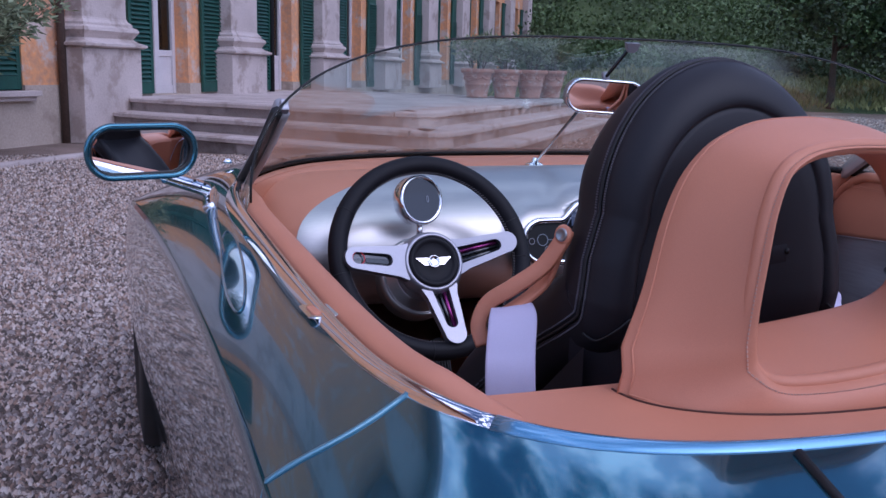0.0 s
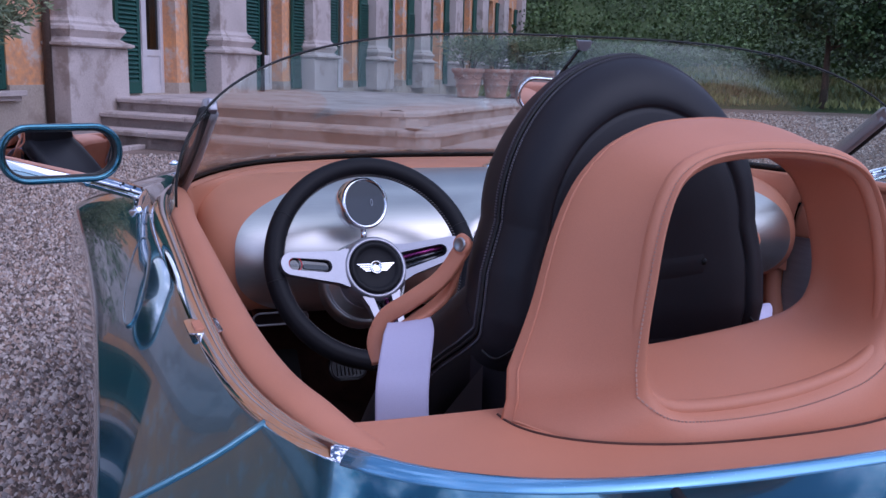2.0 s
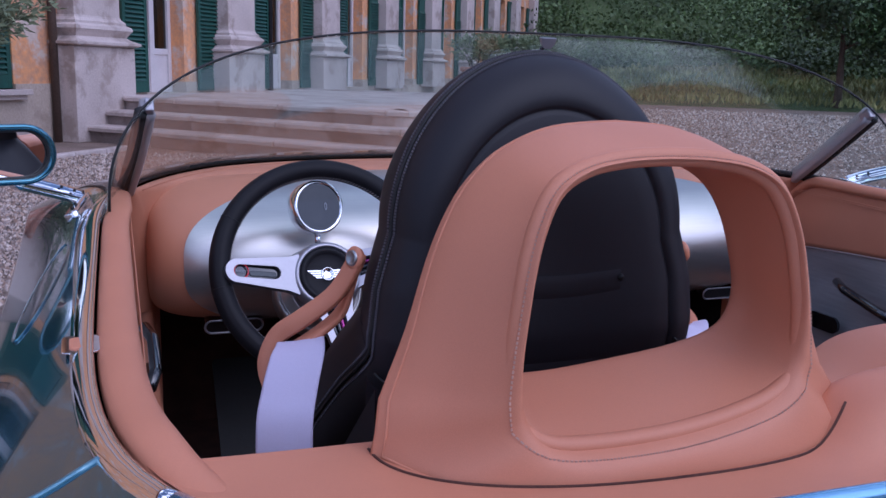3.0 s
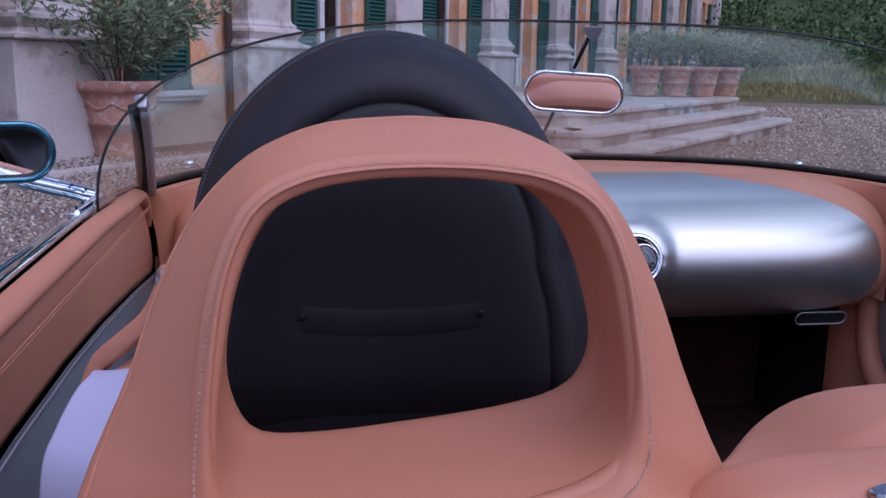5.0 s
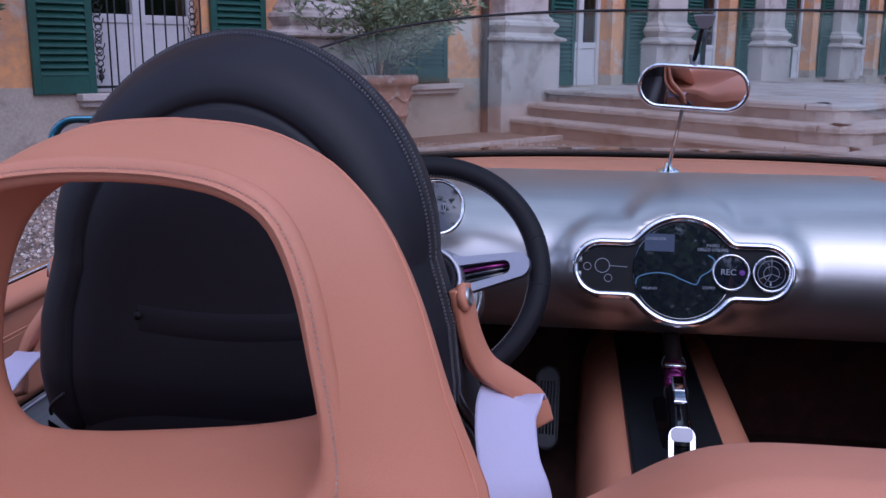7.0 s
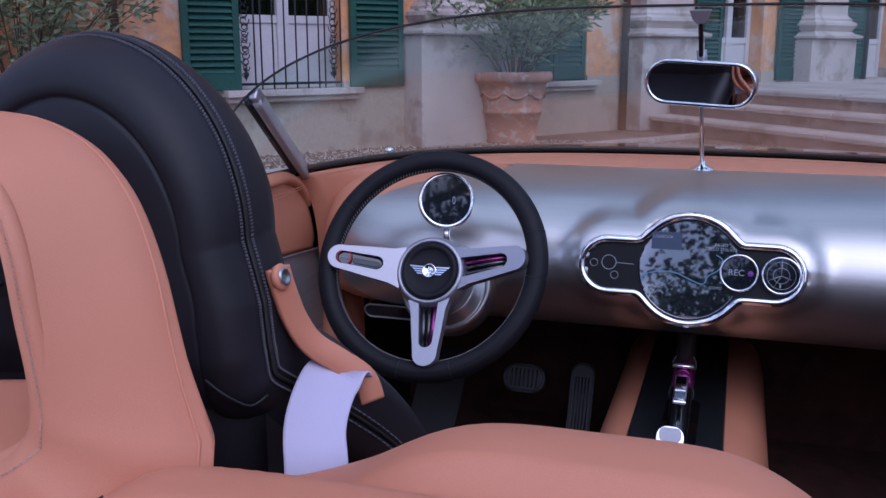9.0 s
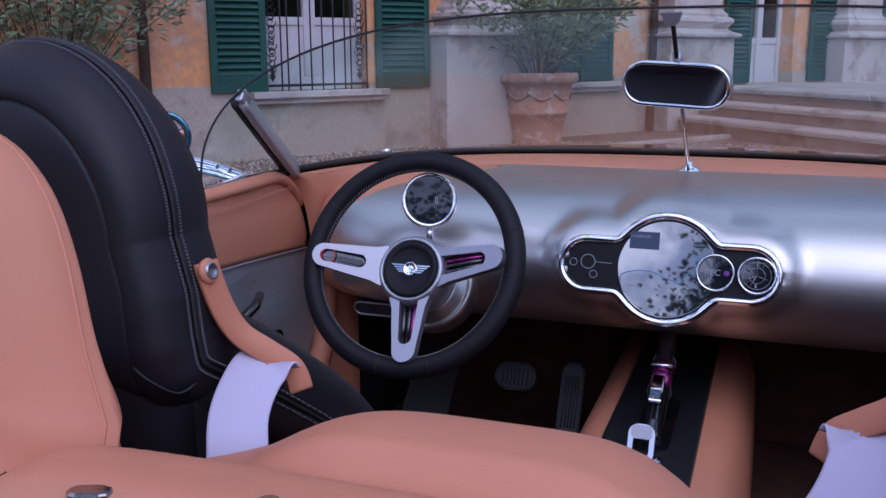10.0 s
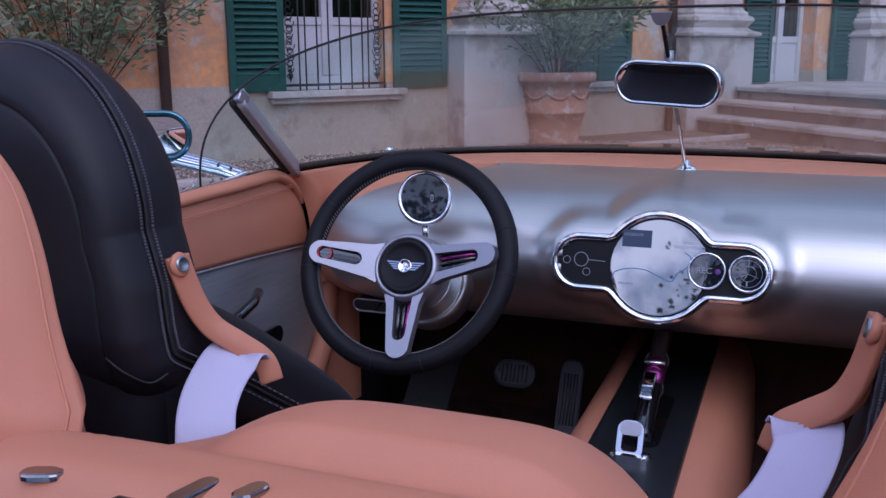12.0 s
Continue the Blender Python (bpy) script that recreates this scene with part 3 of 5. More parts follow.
def shell(t, v):
    """The body's skin: from the rim over a sloping shoulder to a crease, then down the flank."""
    p, q = opening(t), outer(lerp(t, match(t), 0.35))
    mid = math.exp(-((q.y - 1.35) / 1.35) ** 4)
    q.z = lerp(0.66, 0.803, mid)
    tail = max(0.0, math.cos(2 * math.pi * t)) ** 4
    if v < 0.55:
        k = v / 0.55
        e = Vector((lerp(p.x, q.x, k), lerp(p.y, q.y, k), 0))
        bend = lerp(lerp(1.25, 1.35, mid), 1.8, max(0.0, -math.cos(2 * math.pi * t)) ** 2)
        e.z = q.z + (p.z + 0.004 - q.z) * (1 - k ** bend)
        e.z -= 0.30 * k * (1 - k) * tail
        return e
    k = (v - 0.55) / 0.45
    z = lerp(q.z, 0.17, k ** 1.1)
    s = 1 + 0.022 * math.sin(math.pi * min(1, k * 1.25)) - 0.05 * k * k
    return Vector((q.x * s, 1.25 + (q.y - 1.25) * (1 - 0.03 * k), z))


def shell_at(y, v, side=-1):
    """Point of the skin beside the cockpit at a given y."""
    lo, hi = 0.06, 0.44
    for _ in range(30):
        m = (lo + hi) / 2
        if shell(m, v).y < y:
            lo = m
        else:
            hi = m
    p = shell((lo + hi) / 2, v)
    return Vector((abs(p.x) * side, p.y, p.z))


part("body_shell", grid(shell, 420, 60, closed_u=True), PAINT, car, "glossy teal painted bodywork")
def rim_strip(a, b):
    wide = 0.006 + 0.018 * max(0.0, abs(math.sin(2 * math.pi * a))) ** 6
    return opening(a, lerp(-wide, 0.006, b), lerp(0.008, -0.004, b) * wide / 0.024 - 0.003 - 0.004 * math.sin(math.pi * b) ** 0.7)


part("cockpit_rim", solid(grid(lambda a, b: rim_strip(lerp(0.1275, 0.8725, a), b), 200, 10), 0.003), CHROME, car, "polished metal strip along the doors")
part("tail_lip", solid(grid(lambda a, b: rim_strip((lerp(0.8708, 1.1292, a)) % 1, b) + Vector((0, 0, 0.0012)), 90, 10), 0.003), PAINT_SKY_SHEEN, car, "teal lip behind the deck, coloured pale blue for reflected sky")
for side in (-1, 1):
    LM = pose(side * 0.757, 0.946, rim_z(0.95) + 0.0025, 0, 0, side * -2)
    latch = part("latch_plate", slab(rounded(0.030, 0.050, 0.006), LM, 0.0015, 0.0005), CHROME, car, "polished door latch plate")
    part("latch_pad", slab(rounded(0.018, 0.030, 0.004), LM, 0.003, 0.001), TAN, latch, "small tan leather pad")

# leather rim and tonneau
def door_end():
    """Where along the rim the door stops."""
    lo, hi = 0.25, 0.48
    for _ in range(30):
        m = (lo + hi) / 2
        lo, hi = (m, hi) if opening(m).y < 1.853 else (lo, m)
    return lo


T_DOOR = door_end()


def door_drop(y):
    """Rounded front corner of the door."""
    k = min(1.0, max(0.0, (y - 1.73) / 0.125))
    return 0.115 * (1 - (1 - k ** 1.7) ** 0.588)


for side in (-1, 1):
    line = []
    for k in range(121):
        f = k / 120
        p = opening(lerp(0.115, T_DOOR, 1 - (1 - f) ** 1.5), 0.026, 0.002 + 0.36 * max(0, 0.08 - f))
        line.append(Vector((max(abs(p.x), 0.721) * (1 if p.x < 0 else -1) * side if p.y > 1.0 else p.x * -side, p.y, p.z - door_drop(p.y))))
    part("leather_rim", tube(line, lambda t: 0.0135 * (1 - 0.6 * max(0, (t - 0.8) / 0.2) ** 1.5), 14, flat=(1.35, 0.85)), TAN, car, "padded tan leather door cap")


def deck_front(x):
    """Front edge of the leather deck, drawn forward in the middle."""
    return 0.722 + 0.097 * math.exp(-(abs(x) / (0.168 if x < 0 else 0.138)) ** 6)


def tonneau(a, b):
    """Leather deck behind the seats, with a raised middle."""
    x = lerp(-0.715, 0.715, a)
    y0 = 1.41 - 0.864 * (1 - (abs(x) / 0.742) ** 7) ** (1 / 7)
    y = lerp(y0, deck_front(x), b)
    z = 0.838 + 0.006 * (1 - b) ** 2
    front = math.exp(-(abs(x) / (0.135 if x < 0 else 0.120)) ** 4.75) * min(1, max(0, (y - 0.655) / 0.045))
    rear = math.exp(-(abs(x) / 0.255) ** 12) * math.exp(-((y - 0.628) / 0.045) ** 4)
    z += 0.043 * front + 0.043 * rear * (1 - front)
    if y > 0.7125:
        z -= 0.0075 * ((y - 0.7125) / 0.05) ** 2
    if b > 0.93:
        z -= 0.010 * ((b - 0.93) / 0.07) ** 2
    return Vector((x, y, z))


def deck_z(x, y):
    y0 = 1.41 - 0.864 * (1 - (abs(x) / 0.742) ** 7) ** (1 / 7)
    return tonneau((x + 0.715) / 1.43, (y - y0) / (deck_front(x) - y0)).z


part("tonneau", grid(tonneau, 130, 56), TAN, car, "tan leather deck behind the seats")
part("bulkhead", grid(lambda a, b: Vector((lerp(-0.715, 0.715, a), lerp(tonneau(a, 1).y, 0.752, b), lerp(tonneau(a, 1).z, 0.25, b))), 72, 4), TAN, car)


def ribbon(path, widths, w, thick):
    """A flat band along path; widths: its crosswise direction at each point."""
    verts, faces = [], []
    n = len(path)
    for i, p in enumerate(path):
        d = (path[min(i + 1, n - 1)] - path[max(i - 1, 0)]).normalized()
        x = Vector(widths(i / (n - 1)))
        x = (x - d * x.dot(d)).normalized()
        y = d.cross(x)
        for a, b in ((-1, -0.6), (-0.9, -1), (0.9, -1), (1, -0.6), (1, 0.6), (0.9, 1), (-0.9, 1), (-1, 0.6)):
            verts.append(p + x * (a * (w(i / (n - 1)) if callable(w) else w) / 2) + y * (b * thick / 2))
    for i in range(n - 1):
        for j in range(8):
            faces.append((i * 8 + j, i * 8 + (j + 1) % 8, i * 8 + 8 + (j + 1) % 8, i * 8 + 8 + j))
    faces += [tuple(range(8))[::-1], tuple(range((n - 1) * 8, n * 8))]
    return mesh_from(verts, faces)


def ring_outline(right, cz, n=96):
    """Closed outline, even in angle round (0, cz), from the points of its right half (foot to top)."""
    p = [(q.x, q.z) for q in smooth_path([(x, 0, z) for x, z in right], 160)]
    ang = [math.atan2(x, -(z - cz)) for x, z in p]
    out = []
    for k in range(n):
        t = 2 * math.pi * k / n
        side, u = (1, t) if t <= math.pi else (-1, 2 * math.pi - t)
        j = min(range(len(ang) - 1), key=lambda i: 0 if ang[i] <= u <= ang[i + 1] else 1 + min(abs(ang[i] - u), abs(ang[i + 1] - u)))
        f = (u - ang[j]) / (ang[j + 1] - ang[j] + 1e-9)
        f = min(1, max(0, f))
        out.append((side * lerp(p[j][0], p[j + 1][0], f), lerp(p[j][1], p[j + 1][1], f)))
    return out


H_OUT = ring_outline([(0, 0.836), (0.12, 0.836), (0.188, 0.8363), (0.1965, 0.8405), (0.1895, 0.868), (0.167, 0.915), (0.147, 0.965), (0.127, 1.0), (0.106, 1.022), (0.083, 1.037), (0.048, 1.049), (0, 1.053)], 0.95)
H_REAR = ring_outline([(0, 0.866), (0.05, 0.867), (0.085, 0.873), (0.103, 0.890), (0.108, 0.92), (0.105, 0.955), (0.098, 0.99), (0.084, 1.018), (0.061, 1.031), (0.03, 1.036), (0, 1.037)], 0.95)
H_FRONT = ring_outline([(0, 0.881), (0.05, 0.882), (0.084, 0.888), (0.097, 0.906), (0.098, 0.935), (0.085, 0.978), (0.064, 1.006), (0.03, 1.021), (0, 1.025)], 0.95)


def hoop_section(k, inner):
    """Three corners of the fairing's section at step k of 96: outer edge, rear edge and front edge of the opening."""
    t = 2 * math.pi * k / 96
    foot, top = max(0, math.cos(t)) ** 3, max(0, -math.cos(t)) ** 3
    (ox, oz), (rx, rz), (fx, fz) = H_OUT[k], H_REAR[k], H_FRONT[k]
    ox, oz = ox * 0.9315, 0.836 + (oz - 0.836) * 1.012
    rx, rz = rx * 0.993, 0.9475 + (rz - 0.95) * 1.022
    fx, fz = fx * 1.048, 0.9566 + (fz - 0.95) * 1.051

    def slope(x, z):
        return 0.0095 * inner * min(1, max(-1, x / 0.09)) * min(1, max(0, (0.96 - z) / 0.07))
    rz, fz = rz + slope(rx, rz), fz + slope(fx, fz)
    rise = max(0.0, (oz - 0.845) / 0.2)
    low = min(1, max(0, (0.872 - oz) / 0.030))
    low = low * low * (3 - 2 * low)
    base = 0.604 + 0.092 * (1 - (1 - min(1, abs(ox) / 0.1835) ** 2.4) ** (1 / 2.4))
    o = Vector((ox, lerp(0.692 + 0.038 * rise ** 1.3 - 0.008 * top, base, low) - 0.0054 * inner * ox / 0.15, oz))
    r = Vector((rx * (1 - 0.038 * math.sin(t) ** 2), 0.639 - 0.017 * math.sin(t) ** 2 - 0.026 * foot, rz))
    f = Vector((fx, 0.707, fz))
    return o, r, f


def hoop(cx):
    """Arched leather head fairing with a large opening through it."""
    rows = []
    for k in range(96):
        o, r, f = hoop_section(k, 1 if cx < 0 else -1)
        c = (o + r + f) / 3
        m1, m2 = o.lerp(r, 0.3), o.lerp(r, 0.75)
        loop = [o, m1 + (m1 - c).normalized() * 0.008, m2 + (m2 - c).normalized() * 0.008, r.lerp(c, 0.06), r.lerp(f, 0.35), r.lerp(f, 0.7), f, f.lerp(o, 0.5) + Vector((0, 0.022 * min(1, max(0, (0.93 - o.z) / 0.07)), 0))]
        sec = smooth_path(loop + [loop[0], loop[1]], 54)
        rows.append([p + Vector((cx, 0, 0)) for p in sec[:48]])
    verts = [p for row in rows for p in row]
    faces = []
    for i in range(96):
        for j in range(48):
            i2, j2 = (i + 1) % 96, (j + 1) % 48
            faces.append((i * 48 + j, i * 48 + j2, i2 * 48 + j2, i2 * 48 + j))
    ob = part("head_fairing", mesh_from(verts, faces), TAN, car, "arched tan leather head fairing with a large opening")
    seam, stitch = [], []
    for k, row in enumerate(rows):
        c = sum(row, Vector()) / 48
        stitch.append(row[14] + (row[14] - c).normalized() * 0.0001)
        if 11 <= k <= 85:
            seam.append(row[3])
    part("seam", tube(seam, 0.0012, 6), TAN, ob)
    part("edge_roll", tube([row[18].lerp(sum(row, Vector()) / 48, 0.19) for row in rows], 0.0064, 12, closed=True, up=(0, 1, 0)), TAN, ob, "padded roll round the opening")
    foot = []
    for q in range(-30, 19):
        u = math.sin(q / 30 * math.pi / 2) * (1 if cx < 0 else -1)
        x, y = cx + 0.1815 * u, 0.6025 - 0.006 * (1 - u * u) + 0.092 * (1 - (1 - abs(u) ** 2.4) ** (1 / 2.4)) - 0.0054 * (1 if cx < 0 else -1) * u
        foot.append(Vector((x, y, deck_z(x, y) + 0.0004)))
    # Dark brown strip paints in the contact shade along the fairing's foot.
    part("foot_contact_shade", tube(foot, 0.0010, 6), BROWN_CARPET, ob, "dark strip for the shade where the fairing meets the deck")
    v, fc = [], []
    for a, b in zip(stitch, stitch[1:] + stitch[:1]):
        for q in range(3):
            p0, p1 = a.lerp(b, q / 3), a.lerp(b, q / 3 + 0.2)
            d = (p1 - p0).normalized()
            w = d.cross(Vector((0, 1, 0))).normalized() * 0.0006
            h = Vector((0, -0.0006, 0))
            i = len(v)
            v += [p0 - w, p0 + w, p1 + w, p1 - w, p0 - w + h, p0 + w + h, p1 + w + h, p1 - w + h]
            fc += [(i + 4, i + 5, i + 6, i + 7), (i, i + 1, i + 5, i + 4), (i + 1, i + 2, i + 6, i + 5), (i + 2, i + 3, i + 7, i + 6), (i + 3, i, i + 4, i + 7)]
    tagged(part("stitching", mesh_from(v, fc, False), THREAD, ob), kind="stuff")
    return ob


for c in (-0.389, 0.389):
    hoop(c)


# the seat's section, from the middle of its back over the padded edge to the middle of its front: share of the half width, depth
SEAT_SEC = [(0.0, 0.0), (0.35, 0.0), (0.62, -0.0005), (0.72, -0.0005), (0.738, 0.0004), (0.745, 0.0020), (0.753, 0.0001), (0.768, -0.0015), (0.81, -0.0015), (0.86, 0.0008), (0.91, 0.006), (0.95, 0.0135), (0.98, 0.0235), (0.993, 0.0305), (0.989, 0.0325), (0.980, 0.034), (0.990, 0.0355), (1.0, 0.0375), (1.004, 0.041), (1.008, 0.051), (1.004, 0.066), (0.98, 0.080), (0.93, 0.088), (0.86, 0.090), (0.76, 0.084), (0.60, 0.073), (0.35, 0.068), (0.0, 0.067)]
# its side line in y and z: down the back and forward along the cushion's bolster
SEAT_SIDE = [(0.7877, 0.9634), (0.7862, 0.93), (0.7845, 0.90), (0.7855, 0.872), (0.797, 0.842), (0.835, 0.815), (0.917, 0.765), (1.06, 0.66), (1.18, 0.53), (1.27, 0.42)]


def seat_line(n_top=60, n_side=90):
    """The seat's edge from the front of one bolster over the headrest to the other: half width, y, z, depth direction."""
    side = smooth_path([(0, y, z) for y, z in SEAT_SIDE], n_side)
    half = []
    for k in range(n_top):
        a = math.pi / 2 * k / n_top
        e = 2 / 1.923
        z = 0.9634 + 0.1416 * math.cos(a) ** e
        half.append((0.1286 * math.sin(a) ** e, 0.786 + 0.044 * (z - 0.925) + 0.145 * max(0, z - 1) ** 1.3, z, 1.0, 0.0))
    for k, p in enumerate(side):
        d = (side[min(k + 1, n_side)] - side[max(k - 1, 0)]).normalized()
        w = curve_at([(0.50, 0.152), (0.86, 0.1452), (0.88, 0.1452), (0.92, 0.1413), (0.9634, 0.1286)], p.z)
        half.append((w, p.y, p.z, -d.z, d.y))
    return [(-w, y, z, a, b) for w, y, z, a, b in half[:0:-1]] + half


SEAT_LINE = seat_line()


def seat(cx):
    """Black leather bucket seat: an inset back panel, a padded roll round it, bolsters that run forward along the cushion."""
    n = len(SEAT_LINE) - 1

    def skin(a, f, d):
        k = min(int(a * n), n - 1)
        w, y, z, dy, dz = (lerp(p, q, a * n - k) for p, q in zip(SEAT_LINE[k], SEAT_LINE[k + 1]))
        mid = min(z, 0.93)
        zz = lerp(mid, z, f)
        y += 0.044 * (zz - z) + 0.145 * (max(0, zz - 1) ** 1.3 - max(0, z - 1) ** 1.3)
        thick = d * lerp(1, 0.78, min(1, max(0, (z - 1.0) / 0.1))) if d > 0.05 else d
        return Vector((cx + w * f, y + dy * thick, zz + dz * thick))

    last = len(SEAT_SEC) - 1
    ob = part("seat", grid(lambda a, b: skin(a, *SEAT_SEC[round(b * last)]), n, last), BLACK_LEATHER, car, "black leather bucket seat with pale double stitching")
    for f, d in ((0.9905, 0.0285), (1.0035, 0.0395)):
        v, fc = [], []
        for k in range(430):
            p0, p1 = (skin((k + q) / 430, f, d) for q in (0, 0.56))
            c = skin((k + 0.3) / 430, 0.5, 0.04)
            out_ = (p0 - c).normalized()
            w = (p1 - p0).normalized().cross(out_).normalized() * 0.0007
            h = out_ * 0.0012
            i = len(v)
            v += [p0 - w - h, p0 + w - h, p1 + w - h, p1 - w - h, p0 - w + h, p0 + w + h, p1 + w + h, p1 - w + h]
            fc += [(i + 4, i + 5, i + 6, i + 7), (i, i + 1, i + 5, i + 4), (i + 1, i + 2, i + 6, i + 5), (i + 2, i + 3, i + 7, i + 6), (i + 3, i, i + 4, i + 7)]
        tagged(part("stitching", mesh_from(v, fc, False), THREAD_GREY, ob, "pale grey stitching"), kind="stuff")
    part("seam_groove", tube([skin(k / 300, 0.9975, 0.0340) for k in range(301)], 0.0017, 6), RUBBER, ob, "dark groove between the stitch rows")
    # lower back under the bolsters, and their outer sides
    part("back_shell", grid(lambda a, b: Vector((cx + 0.143 * (2 * a - 1), 0.7895 + 0.05 * abs(2 * a - 1) ** 6 + 0.05 * max(0, b - 0.25), lerp(0.905, 0.42, b))), 24, 12), BLACK_LEATHER, ob)
    for side in (-1, 1):
        part("bolster_side", grid(lambda a, b, side=side: Vector((cx + side * lerp(0.1435, 0.138, b), lerp(0.81, 1.26, a), lerp(lerp(0.838, 0.45, a), 0.36, b))), 16, 4), BLACK_LEATHER, ob)
        at = [0.5 + side * (0.5 - q) for q in (0.158, 0.166, 0.186, 0.198)]
        part("seam", tube(smooth_path([skin(at[0], 0.978, 0.0185), skin(at[1], 0.93, 0.0062), skin(at[2], 0.86, -0.0022), skin(at[3], 0.775, -0.0032)], 12), 0.0011, 6), RUBBER, ob)
    grip = part("pull_strap", grid(lambda a, b: Vector((cx + lerp(-0.058, 0.058, a), 0.7858 - 0.0012 * math.sin(math.pi * b) ** 0.5 - 0.0005 * math.sin(math.pi * a), lerp(0.912, 0.932, b) - 0.003 * math.sin(math.pi * a))), 20, 6), BLACK_LEATHER, ob, "black leather pull strap")
    for sx in (-0.058, 0.058):
        part("rivet", lathe([(0.0032, 0), (0.0027, 0.0014), (0, 0.0018)], facing((cx + sx, 0.7850, 0.925), (0, -1, 0)), 12), POD_BLACK, grip)
    for side in (-1, 1):
        if side * cx > 0:
            loop = ((0.1488, 0.847, 0.942), (0.1518, 0.848, 0.932), (0.1658, 0.859, 0.905), (0.1888, 0.876, 0.882), (0.2068, 0.891, 0.864), (0.2158, 0.892, 0.842), (0.2138, 0.882, 0.824))
            rear = ((0.1478, 0.852, 0.938), (0.1518, 0.860, 0.912), (0.1578, 0.868, 0.888), (0.1738, 0.872, 0.872), (0.1938, 0.876, 0.858))
            belt = ((0.1898, 0.879, 0.858), (0.1918, 0.870, 0.864), (0.1978, 0.852, 0.856), (0.2078, 0.832, 0.834), (0.2148, 0.815, 0.806), (0.2168, 0.798, 0.72), (0.2168, 0.786, 0.58))
            stud_at, stud_to, cross = (0.1528, 0.846, 0.938), (0.9, -0.4, 0.15), (lambda t: (lerp(0.35, 0.6, t), lerp(0.9, 0.53, t), lerp(0.25, 0.58, t)))
            wide, webbing = 0.016, (lambda t: lerp(0.034, 0.046, min(1, t / 0.3)))
        else:
            loop = ((0.1445, 0.834, 0.940), (0.1465, 0.835, 0.930), (0.152, 0.842, 0.902), (0.161, 0.851, 0.880), (0.178, 0.862, 0.864), (0.194, 0.871, 0.849), (0.200, 0.873, 0.831))
            rear = ((0.1435, 0.841, 0.935), (0.1455, 0.848, 0.907), (0.1495, 0.856, 0.883), (0.1635, 0.864, 0.865), (0.1815, 0.870, 0.853))
            belt = ((0.1815, 0.870, 0.849), (0.1785, 0.858, 0.856), (0.1765, 0.840, 0.849), (0.181, 0.812, 0.831), (0.192, 0.790, 0.804), (0.200, 0.770, 0.72), (0.204, 0.755, 0.58))
            if cx > 0:
                belt = tuple((a + 0.35 * max(0, 0.856 - c), b, c) for a, b, c in belt)
            stud_at, stud_to, cross = (0.1495, 0.8320, 0.934), (1.0, -0.06, 0.2), (lambda t: (lerp(0.38, 0.60, t), lerp(0.88, 0.53, t), lerp(0.27, 0.58, t)))
            wide, webbing = 0.019, 0.044
        there = lambda pts, side=side: [(cx + side * a, b, c) for a, b, c in pts]
        turned = lambda v, side=side: (v[0] * side, v[1], v[2])
        stud_pose = facing(there([stud_at])[0], turned(stud_to))
        st = part("belt_strap", ribbon(smooth_path(there(loop), 32), lambda t: turned(cross(t)), wide, 0.0065), TAN, ob, "tan leather loop that holds the belt")
        part("strap_end", lathe([(0.0, 0.0012), (0.0085, 0.0012), (0.0100, -0.001), (0.0085, -0.005), (0, -0.005)], stud_pose, 24), TAN, st)
        part("strap_back", ribbon(smooth_path(there(rear), 24), lambda t: (0, 1, 0.15), 0.016, 0.005), TAN, st)
        part("stud", lathe([(0.0, 0.0020), (0.0042, 0.0020), (0.0050, 0.0030), (0.0062, 0.0028), (0.0068, 0.0008), (0.0068, -0.002)], stud_pose, 20), STEEL, st, "dull steel stud")
        part("seat_belt", ribbon(smooth_path(there(belt), 36), lambda t, side=side: (side * 0.86, 0.46, -0.3 * (1 - t) ** 2), webbing, 0.0018), BELT, ob, "pale lavender woven seat belt")
    return ob


for c in (SEAT_X, -SEAT_X):
    seat(c)


# ---- dashboard
DASH = [(2.07, 0.866), (1.98, 0.872), (1.90, 0.866), (1.82, 0.842), (1.765, 0.80), (1.738, 0.75), (1.738, 0.70), (1.762, 0.655), (1.81, 0.625), (1.88, 0.61), (1.96, 0.605)]
DPATH = smooth_path([(0, y, z) for y, z in DASH], 60)


def dash_point(x, v, lift=0.0):
    f = v * 60
    i = min(int(f), 59)
    p = DPATH[i].lerp(DPATH[i + 1], f - i)
    d = (DPATH[i + 1] - DPATH[i]).normalized()
    nn = Vector((0, -d.z, d.y))
    if nn.y > 0 and v > 0.2 and v < 0.8:
        nn = -nn
    if v <= 0.2 and nn.z < 0 or v >= 0.8 and nn.z > 0:
        nn = -nn
    return Vector((x, p.y, p.z)) + nn * lift


def pod_distance(x, z):
    """Distance outside the display's outline."""
    z = z - 0.752
    return min(math.hypot(x, z) - 0.087, math.hypot(max(abs(x) - 0.126, 0), z) - 0.043)


DC = Vector((0, 2.0, 0.745))


def capsule(x, v, half, n, scale=1.0, lift=0.0):
    h = (1 - min(1, abs(x) / half) ** n) ** (1 / n) * scale
    p = dash_point(0, v, lift)
    q = DC + (p - DC) * h
    return Vector((x, q.y, q.z))


HALF, SQUARE = 0.680, 8.0


def panel_reach(v):
    """Half width of the metal at a place round the dash's section."""
    z = dash_point(0, v).z
    k = (z - 0.735) / 0.1445 if z > 0.735 else (0.735 - z) / 0.135
    return 0.62 * max(0.0, 1 - min(1, k) ** 3.2) ** (1 / 3.2)


